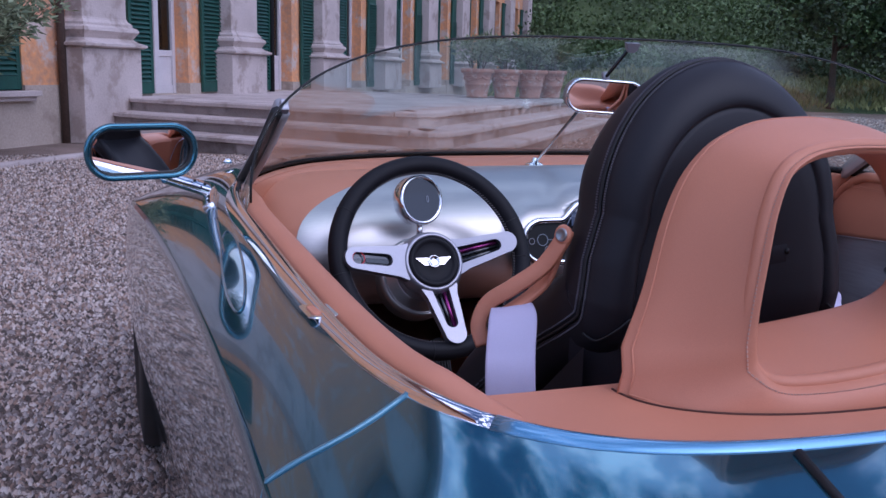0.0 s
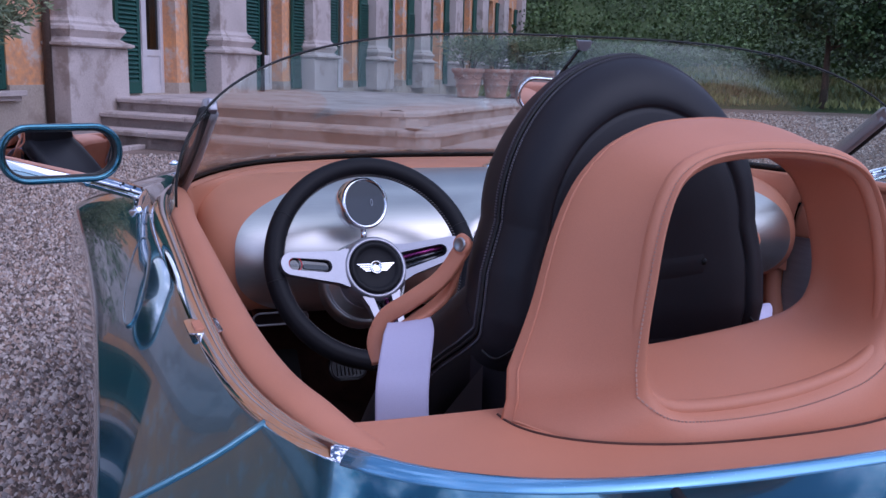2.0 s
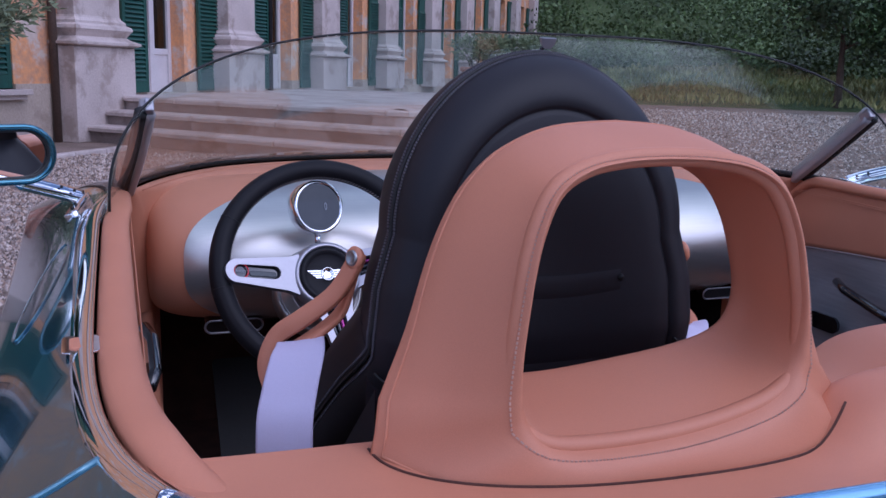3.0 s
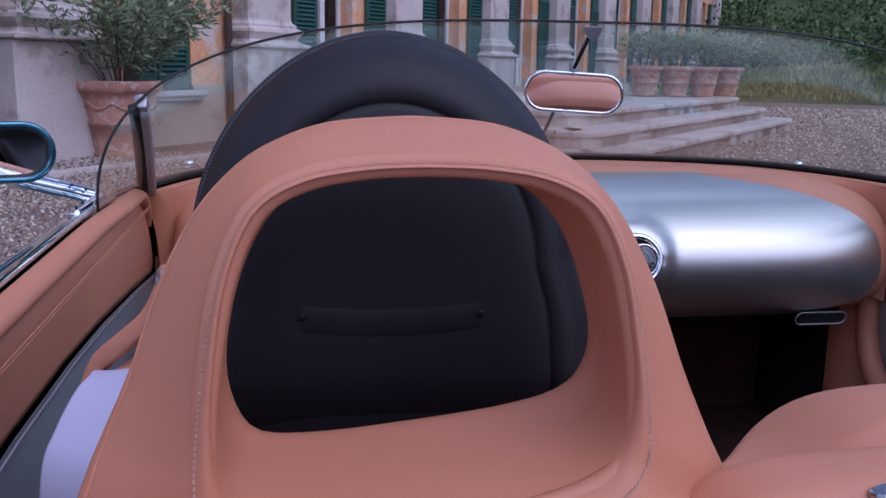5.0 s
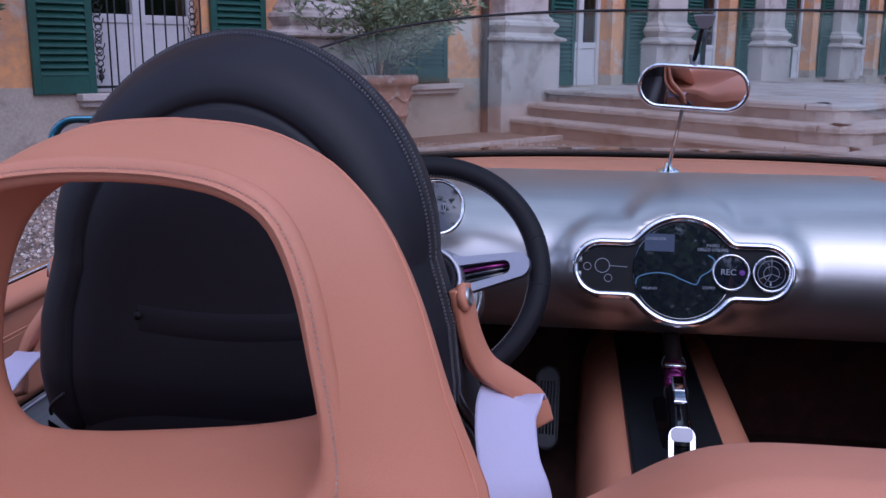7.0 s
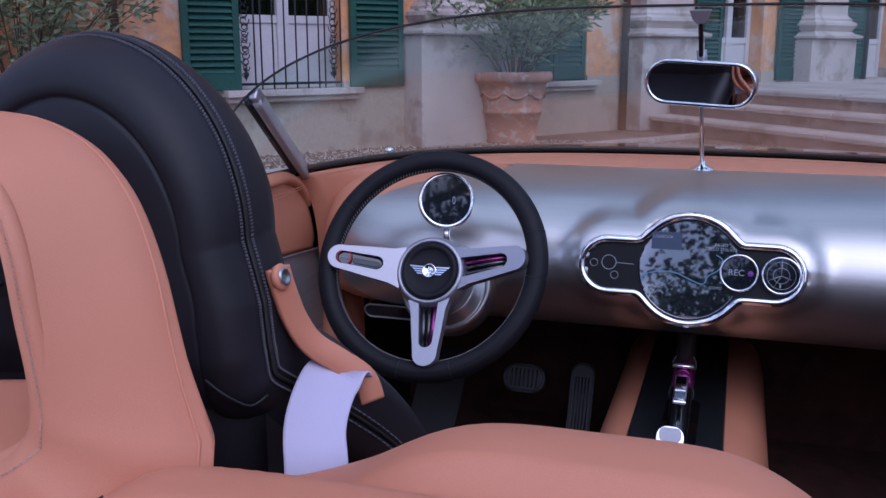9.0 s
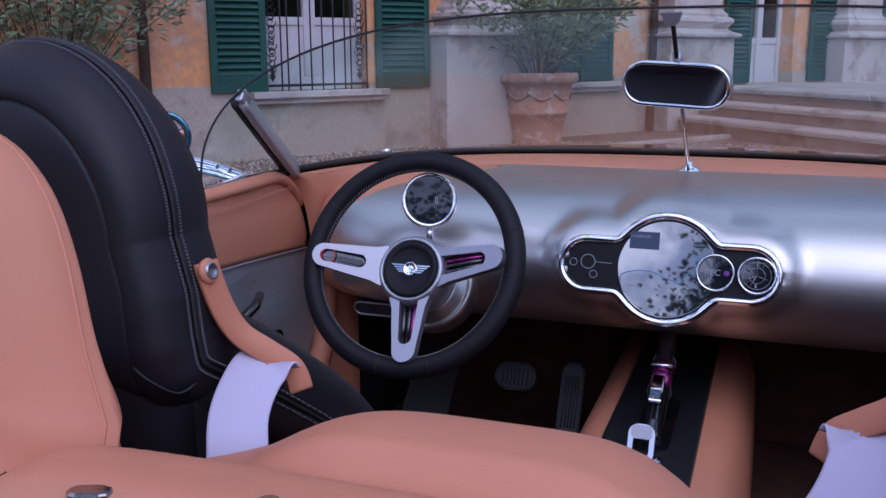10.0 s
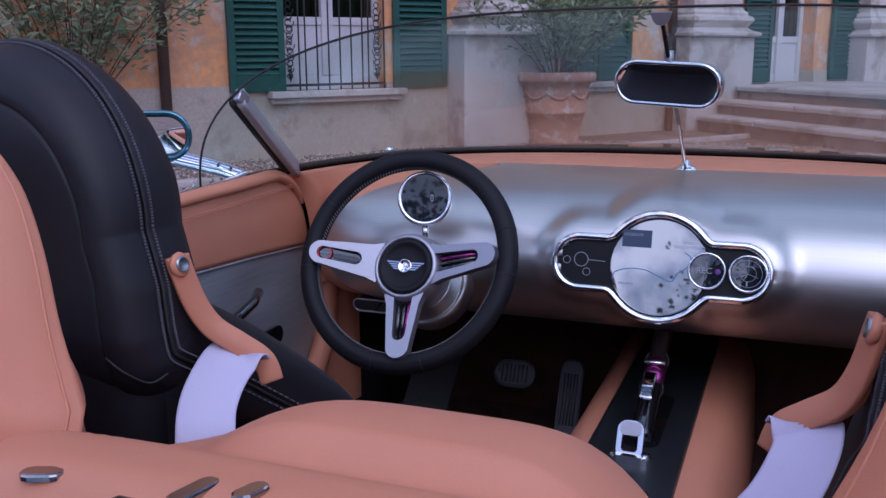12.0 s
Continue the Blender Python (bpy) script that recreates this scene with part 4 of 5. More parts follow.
def dash_metal(a, b):
    v = lerp(0.045, 0.93, b)
    x = panel_reach(v) * math.sin((2 * a - 1) * math.pi / 2)
    p = capsule(x, v, HALF, SQUARE, 1.0, 0.0035)
    if p.y < 1.95:
        p.y -= 0.018 / (1 + math.exp((pod_distance(x, p.z) - 0.025) * 170))
        p.z += 0.008 / (1 + math.exp((pod_distance(x, p.z) - 0.028) * 150)) * (1 if p.z > 0.75 else 0)
        if pod_distance(x, p.z) < -0.008:
            p.y += 0.035
    return p


part("dash_panel", grid(dash_metal, 180, 110), BRUSHED, car, "curved brushed aluminium dashboard panel")
part("dash_pad", grid(lambda a, b: capsule(HALF * math.sin((2 * a - 1) * math.pi / 2), b, HALF, SQUARE), 120, 60), TAN, car, "tan leather dashboard surround")


def post_start():
    lo, hi = 0.25, 0.48
    for _ in range(30):
        m = (lo + hi) / 2
        lo, hi = (m, hi) if opening(m).y < 1.800 else (lo, m)
    return lo


T_POST = post_start()


def dash_top(a, b):
    """Scuttle: flat behind the glass in the middle, a falling wall at the ends, turned in behind the doors."""
    k = min(1, max(0, (a - 0.06) / 0.88))
    u = 2 * k - 1
    o = opening(lerp(T_POST, 1 - T_POST, k), 0.010, 0.004)
    lo = Vector((0.672 * u, 2.05 - 0.18 * u ** 4, 0))
    s = 1 - b
    p = o.lerp(lo, 1 - (1 - s) ** 2.2)
    p.z = o.z - (0.011 + 0.215 * abs(u) ** 5) * s ** 2.2 + 0.006 * math.sin(math.pi * s) * (1 - abs(u) ** 5)
    turn = max(0, 0.06 - a, a - 0.94) / 0.06 * math.pi / 2
    p.x += (1 if a > 0.5 else -1) * 0.03 * (1 - math.cos(turn))
    p.y -= 0.022 * math.sin(turn)
    p.z -= 0.010 * (1 - math.cos(turn))
    return p


part("dash_top", grid(dash_top, 110, 18), TAN, car, "tan leather scuttle under the windscreen")
part("scuttle_seam", tube([dash_top(lerp(0.07, 0.93, k / 120), 0.80) + Vector((0, 0, 0.0003)) for k in range(121)], 0.0010, 6), TAN, car)


# ---- display in the middle of the dashboard
DISP = facing((0, 1.721, 0.752), (0, -1, 0.245))


def pod_outline(grow=0.0, n=80):
    """Circle with a round-ended wing on either side."""
    R, h, L = 0.0795 + grow, 0.0365 + grow, 0.1640 + grow
    f = 0.016
    def half(x):
        x = abs(x)
        c = math.sqrt(max(0, R * R - x * x)) if x < R else 0
        w = h if x < L - h else math.sqrt(max(0, h * h - (x - (L - h)) ** 2))
        d = abs(c - w)
        return max(c, w) + max(0, f - d) ** 2 / (4 * f)
    xs = [L * math.sin(math.pi / 2 * (2 * k / n - 1)) for k in range(n + 1)]
    return [(x, half(x)) for x in xs][::-1] + [(x, -half(x)) for x in xs][1:-1]


disp = part("display_pod", slab(pod_outline(0.004), DISP @ Matrix.Translation((0, 0, -0.02)), 0.02), POD_BLACK, car, "smooth black instrument display, round with two wings")
part("display_rim", tube([DISP @ Vector((x, y, 0.002)) for x, y in pod_outline(0.006)], 0.0065, 10, closed=True, up=(0, -1, 0)), CHROME, disp, "polished chrome rim")
part("display_glass", lathe([(0.0775, 0), (0.0775, 0.003), (0.076, 0.004), (0, 0.004)], DISP, 64), SCREEN, disp, "round dark map screen", smooth=False)
for x, r in ((0.0755, 0.0275), (0.1375, 0.0275)):
    part("dial_ring", tube([DISP @ Vector((x + r * math.cos(t), r * math.sin(t), 0.007)) for t in [2 * math.pi * k / 48 for k in range(48)]], 0.002, 8, closed=True, up=(0, -1, 0)), CHROME, disp, "thin chrome dial ring")
    part("dial_face", lathe([(r - 0.001, 0.004), (0, 0.005)], DISP @ Matrix.Translation((x, 0, 0.001)), 32), DIAL_GLASS, disp, smooth=False)


def lettering(text, size, place, material, parent, name="lettering"):
    cu = bpy.data.curves.new(name, "FONT")
    cu.body, cu.size, cu.align_x, cu.align_y, cu.extrude = text, size, "CENTER", "CENTER", 0.0002
    ob = bpy.data.objects.new(name, cu)
    scene.collection.objects.link(ob)
    dg = bpy.context.evaluated_depsgraph_get()
    me = bpy.data.meshes.new_from_object(ob.evaluated_get(dg))
    bpy.data.objects.remove(ob)
    me.transform(place)
    return part(name, me, material, parent)


def on_disp(x, y, z=0.0048):
    return DISP @ Matrix.Translation((x, y, z))


lettering("REC", 0.0135, on_disp(0.0715, 0.0, 0.0072), LIT_WHITE, disp)
part("record_dot", lathe([(0.0045, 0.0), (0.0, 0.0003)], on_disp(0.0925, 0.0, 0.0072), 16), LIT_PURPLE, disp)
lettering("PASSO\nDELLO STELVIO", 0.0068, on_disp(0.047, 0.038), LIT_WHITE, disp)
lettering("COMO", 0.0062, on_disp(0.042, -0.026), LIT_WHITE, disp)
lettering("MILANO", 0.0062, on_disp(-0.050, -0.030), LIT_WHITE, disp)
part("map_panel", slab([(-0.025, -0.014), (0.022, -0.014), (0.022, 0.014), (-0.025, 0.014)], on_disp(-0.035, 0.044, 0.0042), 0.0003), LIT_PANEL, disp)
lettering("LOGBOOK", 0.0065, on_disp(-0.042, 0.050, 0.005), LIT_WHITE, disp)
route = smooth_path([(-0.072, -0.024, 0.0046), (-0.068, -0.012, 0.0046), (-0.045, -0.005, 0.0046), (-0.02, -0.006, 0.0046), (0.0, -0.014, 0.0046), (0.022, -0.021, 0.0046), (0.03, -0.008, 0.0046), (0.045, 0.003, 0.0046), (0.05, 0.018, 0.0046), (0.04, 0.026, 0.0046)], 50)
part("route_line", tube([DISP @ p for p in route], 0.0009, 5), LIT_BLUE, disp)
for x, y, r in ((-0.126, 0.004, 0.0115), (-0.150, 0.002, 0.006), (-0.116, -0.016, 0.006)):
    part("icon_ring", tube([DISP @ Vector((x + r * math.cos(t), y + r * math.sin(t), 0.0008)) for t in [2 * math.pi * k / 24 for k in range(24)]], 0.0006, 5, closed=True, up=(0, -1, 0)), LIT_WHITE if r > 0.01 else SATIN, disp)
part("icon_line", tube([DISP @ Vector((-0.114, 0.004, 0.0008)), DISP @ Vector((-0.086, 0.003, 0.0008))], 0.0005, 4), LIT_WHITE, disp)
for ang, l in ((90, 0.024), (205, 0.02), (-20, 0.016), (240, 0.022)):
    t = radians(ang)
    part("needle", tube([on_disp(0.1375, 0, 0.0065) @ Vector((0, 0, 0)), on_disp(0.1375, 0, 0.0065) @ Vector((l * math.cos(t), l * math.sin(t), 0))], 0.0006, 4), SATIN, disp)
part("needle_mark", slab([(-0.0012, -0.003), (0.0012, -0.003), (0.0012, 0.003), (-0.0012, 0.003)], on_disp(0.1365, -0.016, 0.006), 0.0005), LIT_WHITE, disp)
for r in (0.012, 0.021):
    part("scale_ring", tube([DISP @ Vector((0.1375 + r * math.cos(t), r * math.sin(t), 0.0062)) for t in [2 * math.pi * k / 24 for k in range(24)]], 0.0005, 4, closed=True, up=(0, -1, 0)), SATIN, disp)

# vents under the panel
for x in (-0.532, 0.532):
    v = part("vent", slab(stadium(0.104, 0.026), facing((x, 1.795, 0.619), (0, -1, -0.25)) @ Matrix.Translation((0, 0, -0.02)), 0.025), GLOSS_BLACK, car, "slim black air vent with a chrome edge")
    part("vent_rim", tube([facing((x, 1.795, 0.619), (0, -1, -0.25)) @ Vector((a, b, 0.006)) for a, b in stadium(0.104, 0.026)], 0.002, 6, closed=True, up=(0, -1, 0)), SATIN, v)


# ---- steering wheel
WN = Vector((0, -0.8915, 0.453))
WHEEL = facing(Vector((-0.398, 1.63, 0.751)), WN)
COLUMN = facing(Vector((-0.395, 1.62, 0.738)), WN)
HUB = WHEEL @ Matrix.Translation((0.001, -0.0115, -0.017))
RIM_R, RIM_T = 0.1752, 0.0170


def on_rim(t, c, q=0.0):
    """Point of the rim's skin: t round the wheel, c round its section, from outside over the driver's side."""
    k = RIM_R + (RIM_T + q) * math.cos(c)
    return WHEEL @ Vector((k * math.cos(t), k * math.sin(t), 0.012 + (RIM_T + q) * math.sin(c)))


def rim_dashes(name, n, c0, c1, share, half, material, label=""):
    """Short raised threads laid across a seam of the rim."""
    v, fc = [], []
    for k in range(n):
        t = 2 * math.pi * (k + share * 0.5) / n
        a, b = on_rim(t, c0), on_rim(t + 2 * math.pi * share / n, c1)
        up_ = on_rim(t, (c0 + c1) / 2, 0.0011) - on_rim(t, (c0 + c1) / 2)
        w = (b - a).normalized().cross(up_.normalized()) * half
        i = len(v)
        v += [a - w - up_, a + w - up_, b + w - up_, b - w - up_, a - w + up_, a + w + up_, b + w + up_, b - w + up_]
        fc += [(i + 4, i + 5, i + 6, i + 7), (i, i + 1, i + 5, i + 4), (i + 1, i + 2, i + 6, i + 5), (i + 2, i + 3, i + 7, i + 6), (i + 3, i, i + 4, i + 7)]
    return tagged(part(name, mesh_from(v, fc, False), material, wheel, label), kind="stuff")


wheel = part("steering_wheel", grid(lambda a, b: on_rim(2 * math.pi * a, 2 * math.pi * b, -0.0009 * math.exp(-((b - 0.21) / 0.012) ** 2)), 96, 40, closed_u=True, closed_v=True), WHEEL_LEATHER, car, "three-spoke steering wheel with a black leather rim")
rim_dashes("stitching", 190, radians(158), radians(176), 0.5, 0.0005, THREAD_PALE, "pale stitching inside the rim")
for t in (-4, 20, 150, 189, 262, 290):
    part("rim_seam", tube([on_rim(radians(t), radians(c), 0.0002) for c in range(-30, 211, 15)], 0.0007, 5), RUBBER, wheel)


def spoke(ex, ey, open_slot):
    """A broad slotted spoke that climbs from the hub and whose round end lies over the rim."""
    e = Vector((ex, ey + 0.0115, 0))
    m = WHEEL @ Matrix.Translation((0, -0.0115, -0.0155)) @ Matrix.Rotation(math.atan2(e.y, e.x), 4, "Z") @ Matrix.Rotation(radians(-12.5), 4, "Y")
    far = e.length - 0.0195
    near, w0 = 0.0505, 0.0345
    arc = [math.pi * k / 14 for k in range(1, 14)]
    side_ = [(near, w0), (0.07, 0.0285), (lerp(0.07, far, 0.5), 0.0242), (lerp(0.07, far, 0.8), 0.0212), (far, 0.0195)]
    outl = [(x, -y) for x, y in side_] + [(far + 0.0195 * math.sin(t), -0.0195 * math.cos(t)) for t in arc] + [(x, y) for x, y in side_[::-1]]
    if open_slot:
        tip, r0, r1, start = far - 0.022, 0.0112, 0.0165, 0.052
    else:
        tip, r0, r1, start = far - 0.004, 0.0105, 0.0112, 0.094
    slot = [(start, -r1)] + [(tip + r0 * math.sin(t), -r0 * math.cos(t)) for t in [math.pi * k / 10 for k in range(11)]] + [(start, r1)]
    if not open_slot:
        slot += [(start - r1 * math.sin(t), r1 * math.cos(t)) for t in [math.pi * k / 8 for k in range(1, 8)]]
    ob = part("spoke", slab(outl, m, 0.016, 0.0032, 3, hole=slot), SATIN, wheel, "slotted satin silver spoke")
    part("slot_back", slab([(x, y * 1.12) for x, y in slot], m @ Matrix.Translation((0, 0, -0.003)), 0.004), POD_BLACK, ob)
    if open_slot:
        for y, w, material in ((-0.0085, 0.0042, GLOSS_BLACK), (0.0002, 0.0036, GLOSS_BLACK), (0.0075, 0.0042, PURPLE)):
            part("spoke_rod", tube([m @ Vector((start - 0.006, y * 1.25, 0.004)), m @ Vector((tip + 0.006, y * 0.85, 0.004))], w, 8), material, ob, "purple rod" if material == PURPLE else "black rod")
    else:
        part("switch_track", slab([(start + (x - start) * 0.97, y * 0.84) for x, y in slot], m @ Matrix.Translation((0.0015, 0, 0.003)), 0.005, 0.002), GLOSS_BLACK, ob, "glossy black boost switch")
        part("slide", slab(stadium(0.046, 0.009, 6), m @ Matrix.Translation((lerp(start, tip, 0.30), 0.002, 0.007)), 0.003, 0.001), BLACK_METAL, ob)
        ring = m @ Matrix.Translation((tip - 0.003, 0, 0))
        part("switch_ring", tube([ring @ Vector((0.0118 * math.cos(t), 0.0118 * math.sin(t), 0.0125)) for t in [2 * math.pi * k / 28 for k in range(28)]], 0.0013, 6, closed=True, up=WN), RED, ob, "red ring")
        lettering("BOOST", 0.0055, ring @ Matrix.Translation((0, 0, 0.011)) @ Matrix.Rotation(math.pi, 4, "Z"), LIT_WHITE, ob)


for ex, ey, open_slot in ((-0.1755, -0.001, False), (0.1665, 0.0195, True), (0.0215, -0.1737, True)):
    spoke(ex, ey, open_slot)
part("hub_ring", lathe([(0.046, -0.012), (0.062, 0.000), (0.0605, 0.014), (0.057, 0.026), (0.0535, 0.0315), (0.0500, 0.0325), (0.0480, 0.031), (0.0475, 0.024)], HUB, 56), SATIN, wheel, "broad satin silver hub ring")
part("hub_pad", lathe([(0.0478, 0.022), (0.0470, 0.0300), (0.0445, 0.0335), (0.0405, 0.0335), (0.0365, 0.0305), (0.034, 0.0285), (0.02, 0.0292), (0.0, 0.0295)], HUB, 48), WHEEL_LEATHER, wheel, "dished black leather hub pad")
badge = part("badge", lathe([(0.0118, 0.029), (0.0116, 0.0325), (0.0105, 0.0335), (0.0098, 0.0325), (0.0, 0.0335)], HUB, 28), CHROME, wheel, "round chrome badge with wings")
for side in (-1, 1):
    for k, (w, y) in enumerate(((0.0235, 0.0048), (0.0190, 0.0010), (0.0150, -0.0028), (0.0110, -0.0064))):
        part("wing_bar", slab([(side * 0.010, y), (side * (0.0085 + w), y + 0.0002), (side * (0.0105 + w), y + 0.0027), (side * 0.010, y + 0.0023)][:: side], HUB @ Matrix.Translation((0, 0, 0.0285)), 0.0025), CHROME, badge)
part("column", lathe([(0.052, -0.14), (0.052, -0.03), (0.045, -0.015)], COLUMN, 40), SATIN, wheel, "steering column")
part("column_collar", lathe([(0.0775, -0.125), (0.0775, -0.082), (0.0745, -0.078), (0.0705, -0.078), (0.0690, -0.080), (0.0675, -0.078), (0.0600, -0.074), (0.055, -0.066), (0.0525, -0.064)], COLUMN, 56), BRUSHED, wheel, "stepped brushed metal collar on the dashboard")
DIAL = facing((-0.3955, 1.70, 0.847), (0.27, -1, 0.265))
dial = part("speedometer", lathe([(0.042, -0.03), (0.047, -0.022), (0.048, 0.0), (0.046, 0.006), (0.041, 0.007), (0.040, 0.002)], DIAL, 56), CHROME, car, "round speedometer in a polished chrome cup")
part("dial_glass", slab([(0.0405 * math.cos(2 * math.pi * k / 48), 0.0405 * math.sin(2 * math.pi * k / 48)) for k in range(48)], DIAL @ Matrix.Translation((0, 0, 0.0022)), 0.002), DIAL_GLASS, dial, smooth=False)
# Black slab over the dial's top, painted in for its dark reflection.
part("dial_dark_reflection", slab([(0.038 * math.cos(t), 0.038 * math.sin(t)) for t in [radians(20 + 140 * k / 16) for k in range(17)]], DIAL @ Matrix.Translation((0, 0, 0.0044)), 0.0004), GLOSS_BLACK, dial)
lettering("0", 0.0185, DIAL @ Matrix.Translation((0.0125, -0.0005, 0.0052)) @ Matrix.Diagonal((0.62, 1, 1, 1)), LIT_WHITE, dial)
part("dial_neck", tube([DIAL @ Vector((0, -0.042, -0.012)), DIAL @ Vector((0, -0.075, -0.02))], 0.006, 10), CHROME, dial)


# ---- windscreen
def glass_top(u):
    x = 0.735 * math.sin(u * math.pi / 2)
    k = max(0, 1 - abs(x / 0.735) ** 3.1) ** (1 / 2.5)
    return Vector((x, 1.64 - 0.105 * abs(x / 0.735) ** 4, 0.874 + 0.280 * k))


def glass_foot(u):
    """Foot of the glass, along the cockpit rim from the doors round the front."""
    t = 0.5 - u * 0.235
    return opening(t, 0.004, -0.004)


def pane_point(a, b):
    u = 2 * a - 1
    u = -u
    p, q = glass_top(-u), glass_foot(u)
    f = p.lerp(q, b)
    bow = math.sin(math.pi * b) * -0.018 * (1 - abs(u) ** 3)
    return f + Vector((0, 0.7, 0.7)) * bow


windscreen = part("windscreen", solid(grid(pane_point, 200, 60), 0.004), GLASS, car, "frameless curved windscreen of tinted glass")
windscreen.visible_shadow = False
part("glass_edge", tube([glass_top(2 * k / 80 - 1) for k in range(81)], 0.0021, 6), RUBBER, windscreen, "dark edge of the glass")
part("screen_seal", tube([glass_foot(1 - 2 * k / 80) for k in range(6, 75)], 0.0065, 8), RUBBER, windscreen, "black rubber seal")
for side in (-1, 1):
    pil = smooth_path([(side * 0.676, 1.578, 1.022), (side * 0.690, 1.69, 0.945), (side * 0.708, 1.806, 0.872)], 10)
    po = part("screen_pillar", ribbon(pil, lambda t: (side * 0.35, 0.62, 0.70), 0.033, 0.014), PILLAR_METAL, car, "short satin grey windscreen pillar")
    part("pillar_seal", ribbon([p + Vector((side * 0.010, -0.009, -0.006)) for p in pil[:-1]], lambda t: (side * 0.45, 0.58, 0.68), 0.017, 0.012), RUBBER, po)
    cap = bmesh.new()
    box(cap, -0.007, 0.007, -0.012, 0.016, -0.010, 0.012, 0.003)
    bmesh.ops.transform(cap, matrix=Matrix.Translation((side * 0.674, 1.576, 1.020)) @ Matrix.Rotation(radians(-35), 4, "X"), verts=cap.verts)
    part("pillar_cap", cap, SATIN, po)

# ---- rear-view mirror on its rod
rod = part("mirror_rod", tube([(0, 2.046, 0.868), (0, 1.64, 1.14)], 0.0035, 8), GLOSS_BLACK, car, "thin rod from dashboard to screen top")
part("rod_foot", lathe([(0.022, -0.006), (0.022, 0.002), (0.019, 0.005), (0.008, 0.009), (0.006, 0.018), (0, 0.019)], pose(0, 2.035, 0.872, 4), 24), CHROME, rod)
part("rod_clip", slab([(-0.015, 0.006), (0.015, 0.006), (0.011, -0.006), (0.005, -0.012), (-0.005, -0.012), (-0.011, -0.006)], facing((0, 1.64, 1.142), (0, -0.8, -0.2)), 0.01), SATIN, rod)
RV = facing((0, 1.722, 1.042), (-0.158, -0.985, -0.08)) @ Matrix.Rotation(radians(-3), 4, "Z")
rv = part("mirror_shell", slab(stadium(0.166, 0.066, 14), RV @ Matrix.Translation((0, 0, -0.022)), 0.022), SATIN, rod, "rear-view mirror with a chrome rim")
part("mirror_rim", tube([RV @ Vector((x, y, 0.0)) for x, y in stadium(0.162, 0.063, 14)], 0.0036, 8, closed=True, up=(0, -1, 0)), CHROME, rod)
part("mirror_glass", slab(stadium(0.160, 0.060, 14), RV, 0.002), MIRROR, rod, "mirror glass", smooth=False)
part("mirror_joint", tube([RV @ Vector((0, 0.028, -0.01)), Vector((0, 1.73, 1.092))], 0.008, 8), SATIN, rod)

# ---- side mirrors
for side in (-1, 1):
    SM = facing((side * 0.892, 1.587, 0.951), (0.34 * -side, -0.94, -0.03))
    arm = part("side_mirror", ribbon(smooth_path([(side * 0.775, 1.72, 0.868), (side * 0.81, 1.695, 0.884), (side * 0.872, 1.618, 0.914)], 8), lambda t: (0, 0.75, 0.5), 0.030, 0.010), CHROME, car, "teal oval door mirror on a riveted metal arm")
    part("mirror_foot", ribbon(smooth_path([(side * 0.775, 1.735, 0.868), (side * 0.780, 1.70, 0.864), (side * 0.786, 1.66, 0.858), (side * 0.790, 1.625, 0.854)], 10), lambda t: (side * 0.9, 0.1, -0.4), 0.020, 0.012), CHROME, arm, "polished bracket")
    for q in ((0.788, 1.704, 0.884), (0.806, 1.692, 0.892), (0.786, 1.668, 0.868), (0.789, 1.640, 0.865)):
        part("rivet", lathe([(0.0026, -0.002), (0.0022, 0.001), (0, 0.0015)], facing((side * q[0], q[1], q[2]), (0, -0.5, 0.85)), 10), RUBBER, arm)
    part("mirror_shell", grid(lambda a, b: SM @ Vector((0.086 * math.cos(2 * math.pi * a) * (abs(math.cos(2 * math.pi * a)) ** 3 + abs(math.sin(2 * math.pi * a)) ** 3) ** (-1 / 3) * math.cos(b * math.pi / 2), 0.041 * math.sin(2 * math.pi * a) * (abs(math.cos(2 * math.pi * a)) ** 3 + abs(math.sin(2 * math.pi * a)) ** 3) ** (-1 / 3) * math.cos(b * math.pi / 2), -0.06 * math.sin(b * math.pi / 2))), 48, 10, closed_u=True), PAINT, arm)
    part("mirror_rim", tube([SM @ Vector((x, y, 0.0)) for x, y in rounded(0.173, 0.080, 0.0395, 8)], 0.0048, 8, closed=True, up=(0, -1, 0)), PAINT, arm)
    part("mirror_gasket", tube([SM @ Vector((x, y, -0.002)) for x, y in rounded(0.164, 0.0715, 0.0355, 8)], 0.0032, 8, closed=True, up=(0, -1, 0)), RUBBER, arm)
    def dome(a, b, SM=SM):
        c, d = math.cos(2 * math.pi * a), math.sin(2 * math.pi * a)
        k = (abs(c) ** 3 + abs(d) ** 3) ** (-1 / 3) * b
        x, y = 0.0815 * c * k, 0.0355 * d * k
        return SM @ Vector((x, y, -0.003 - (x * x + y * y) / 1.8))
    part("mirror_glass", grid(dome, 64, 12, closed_u=True), MIRROR, arm, "slightly domed mirror glass")

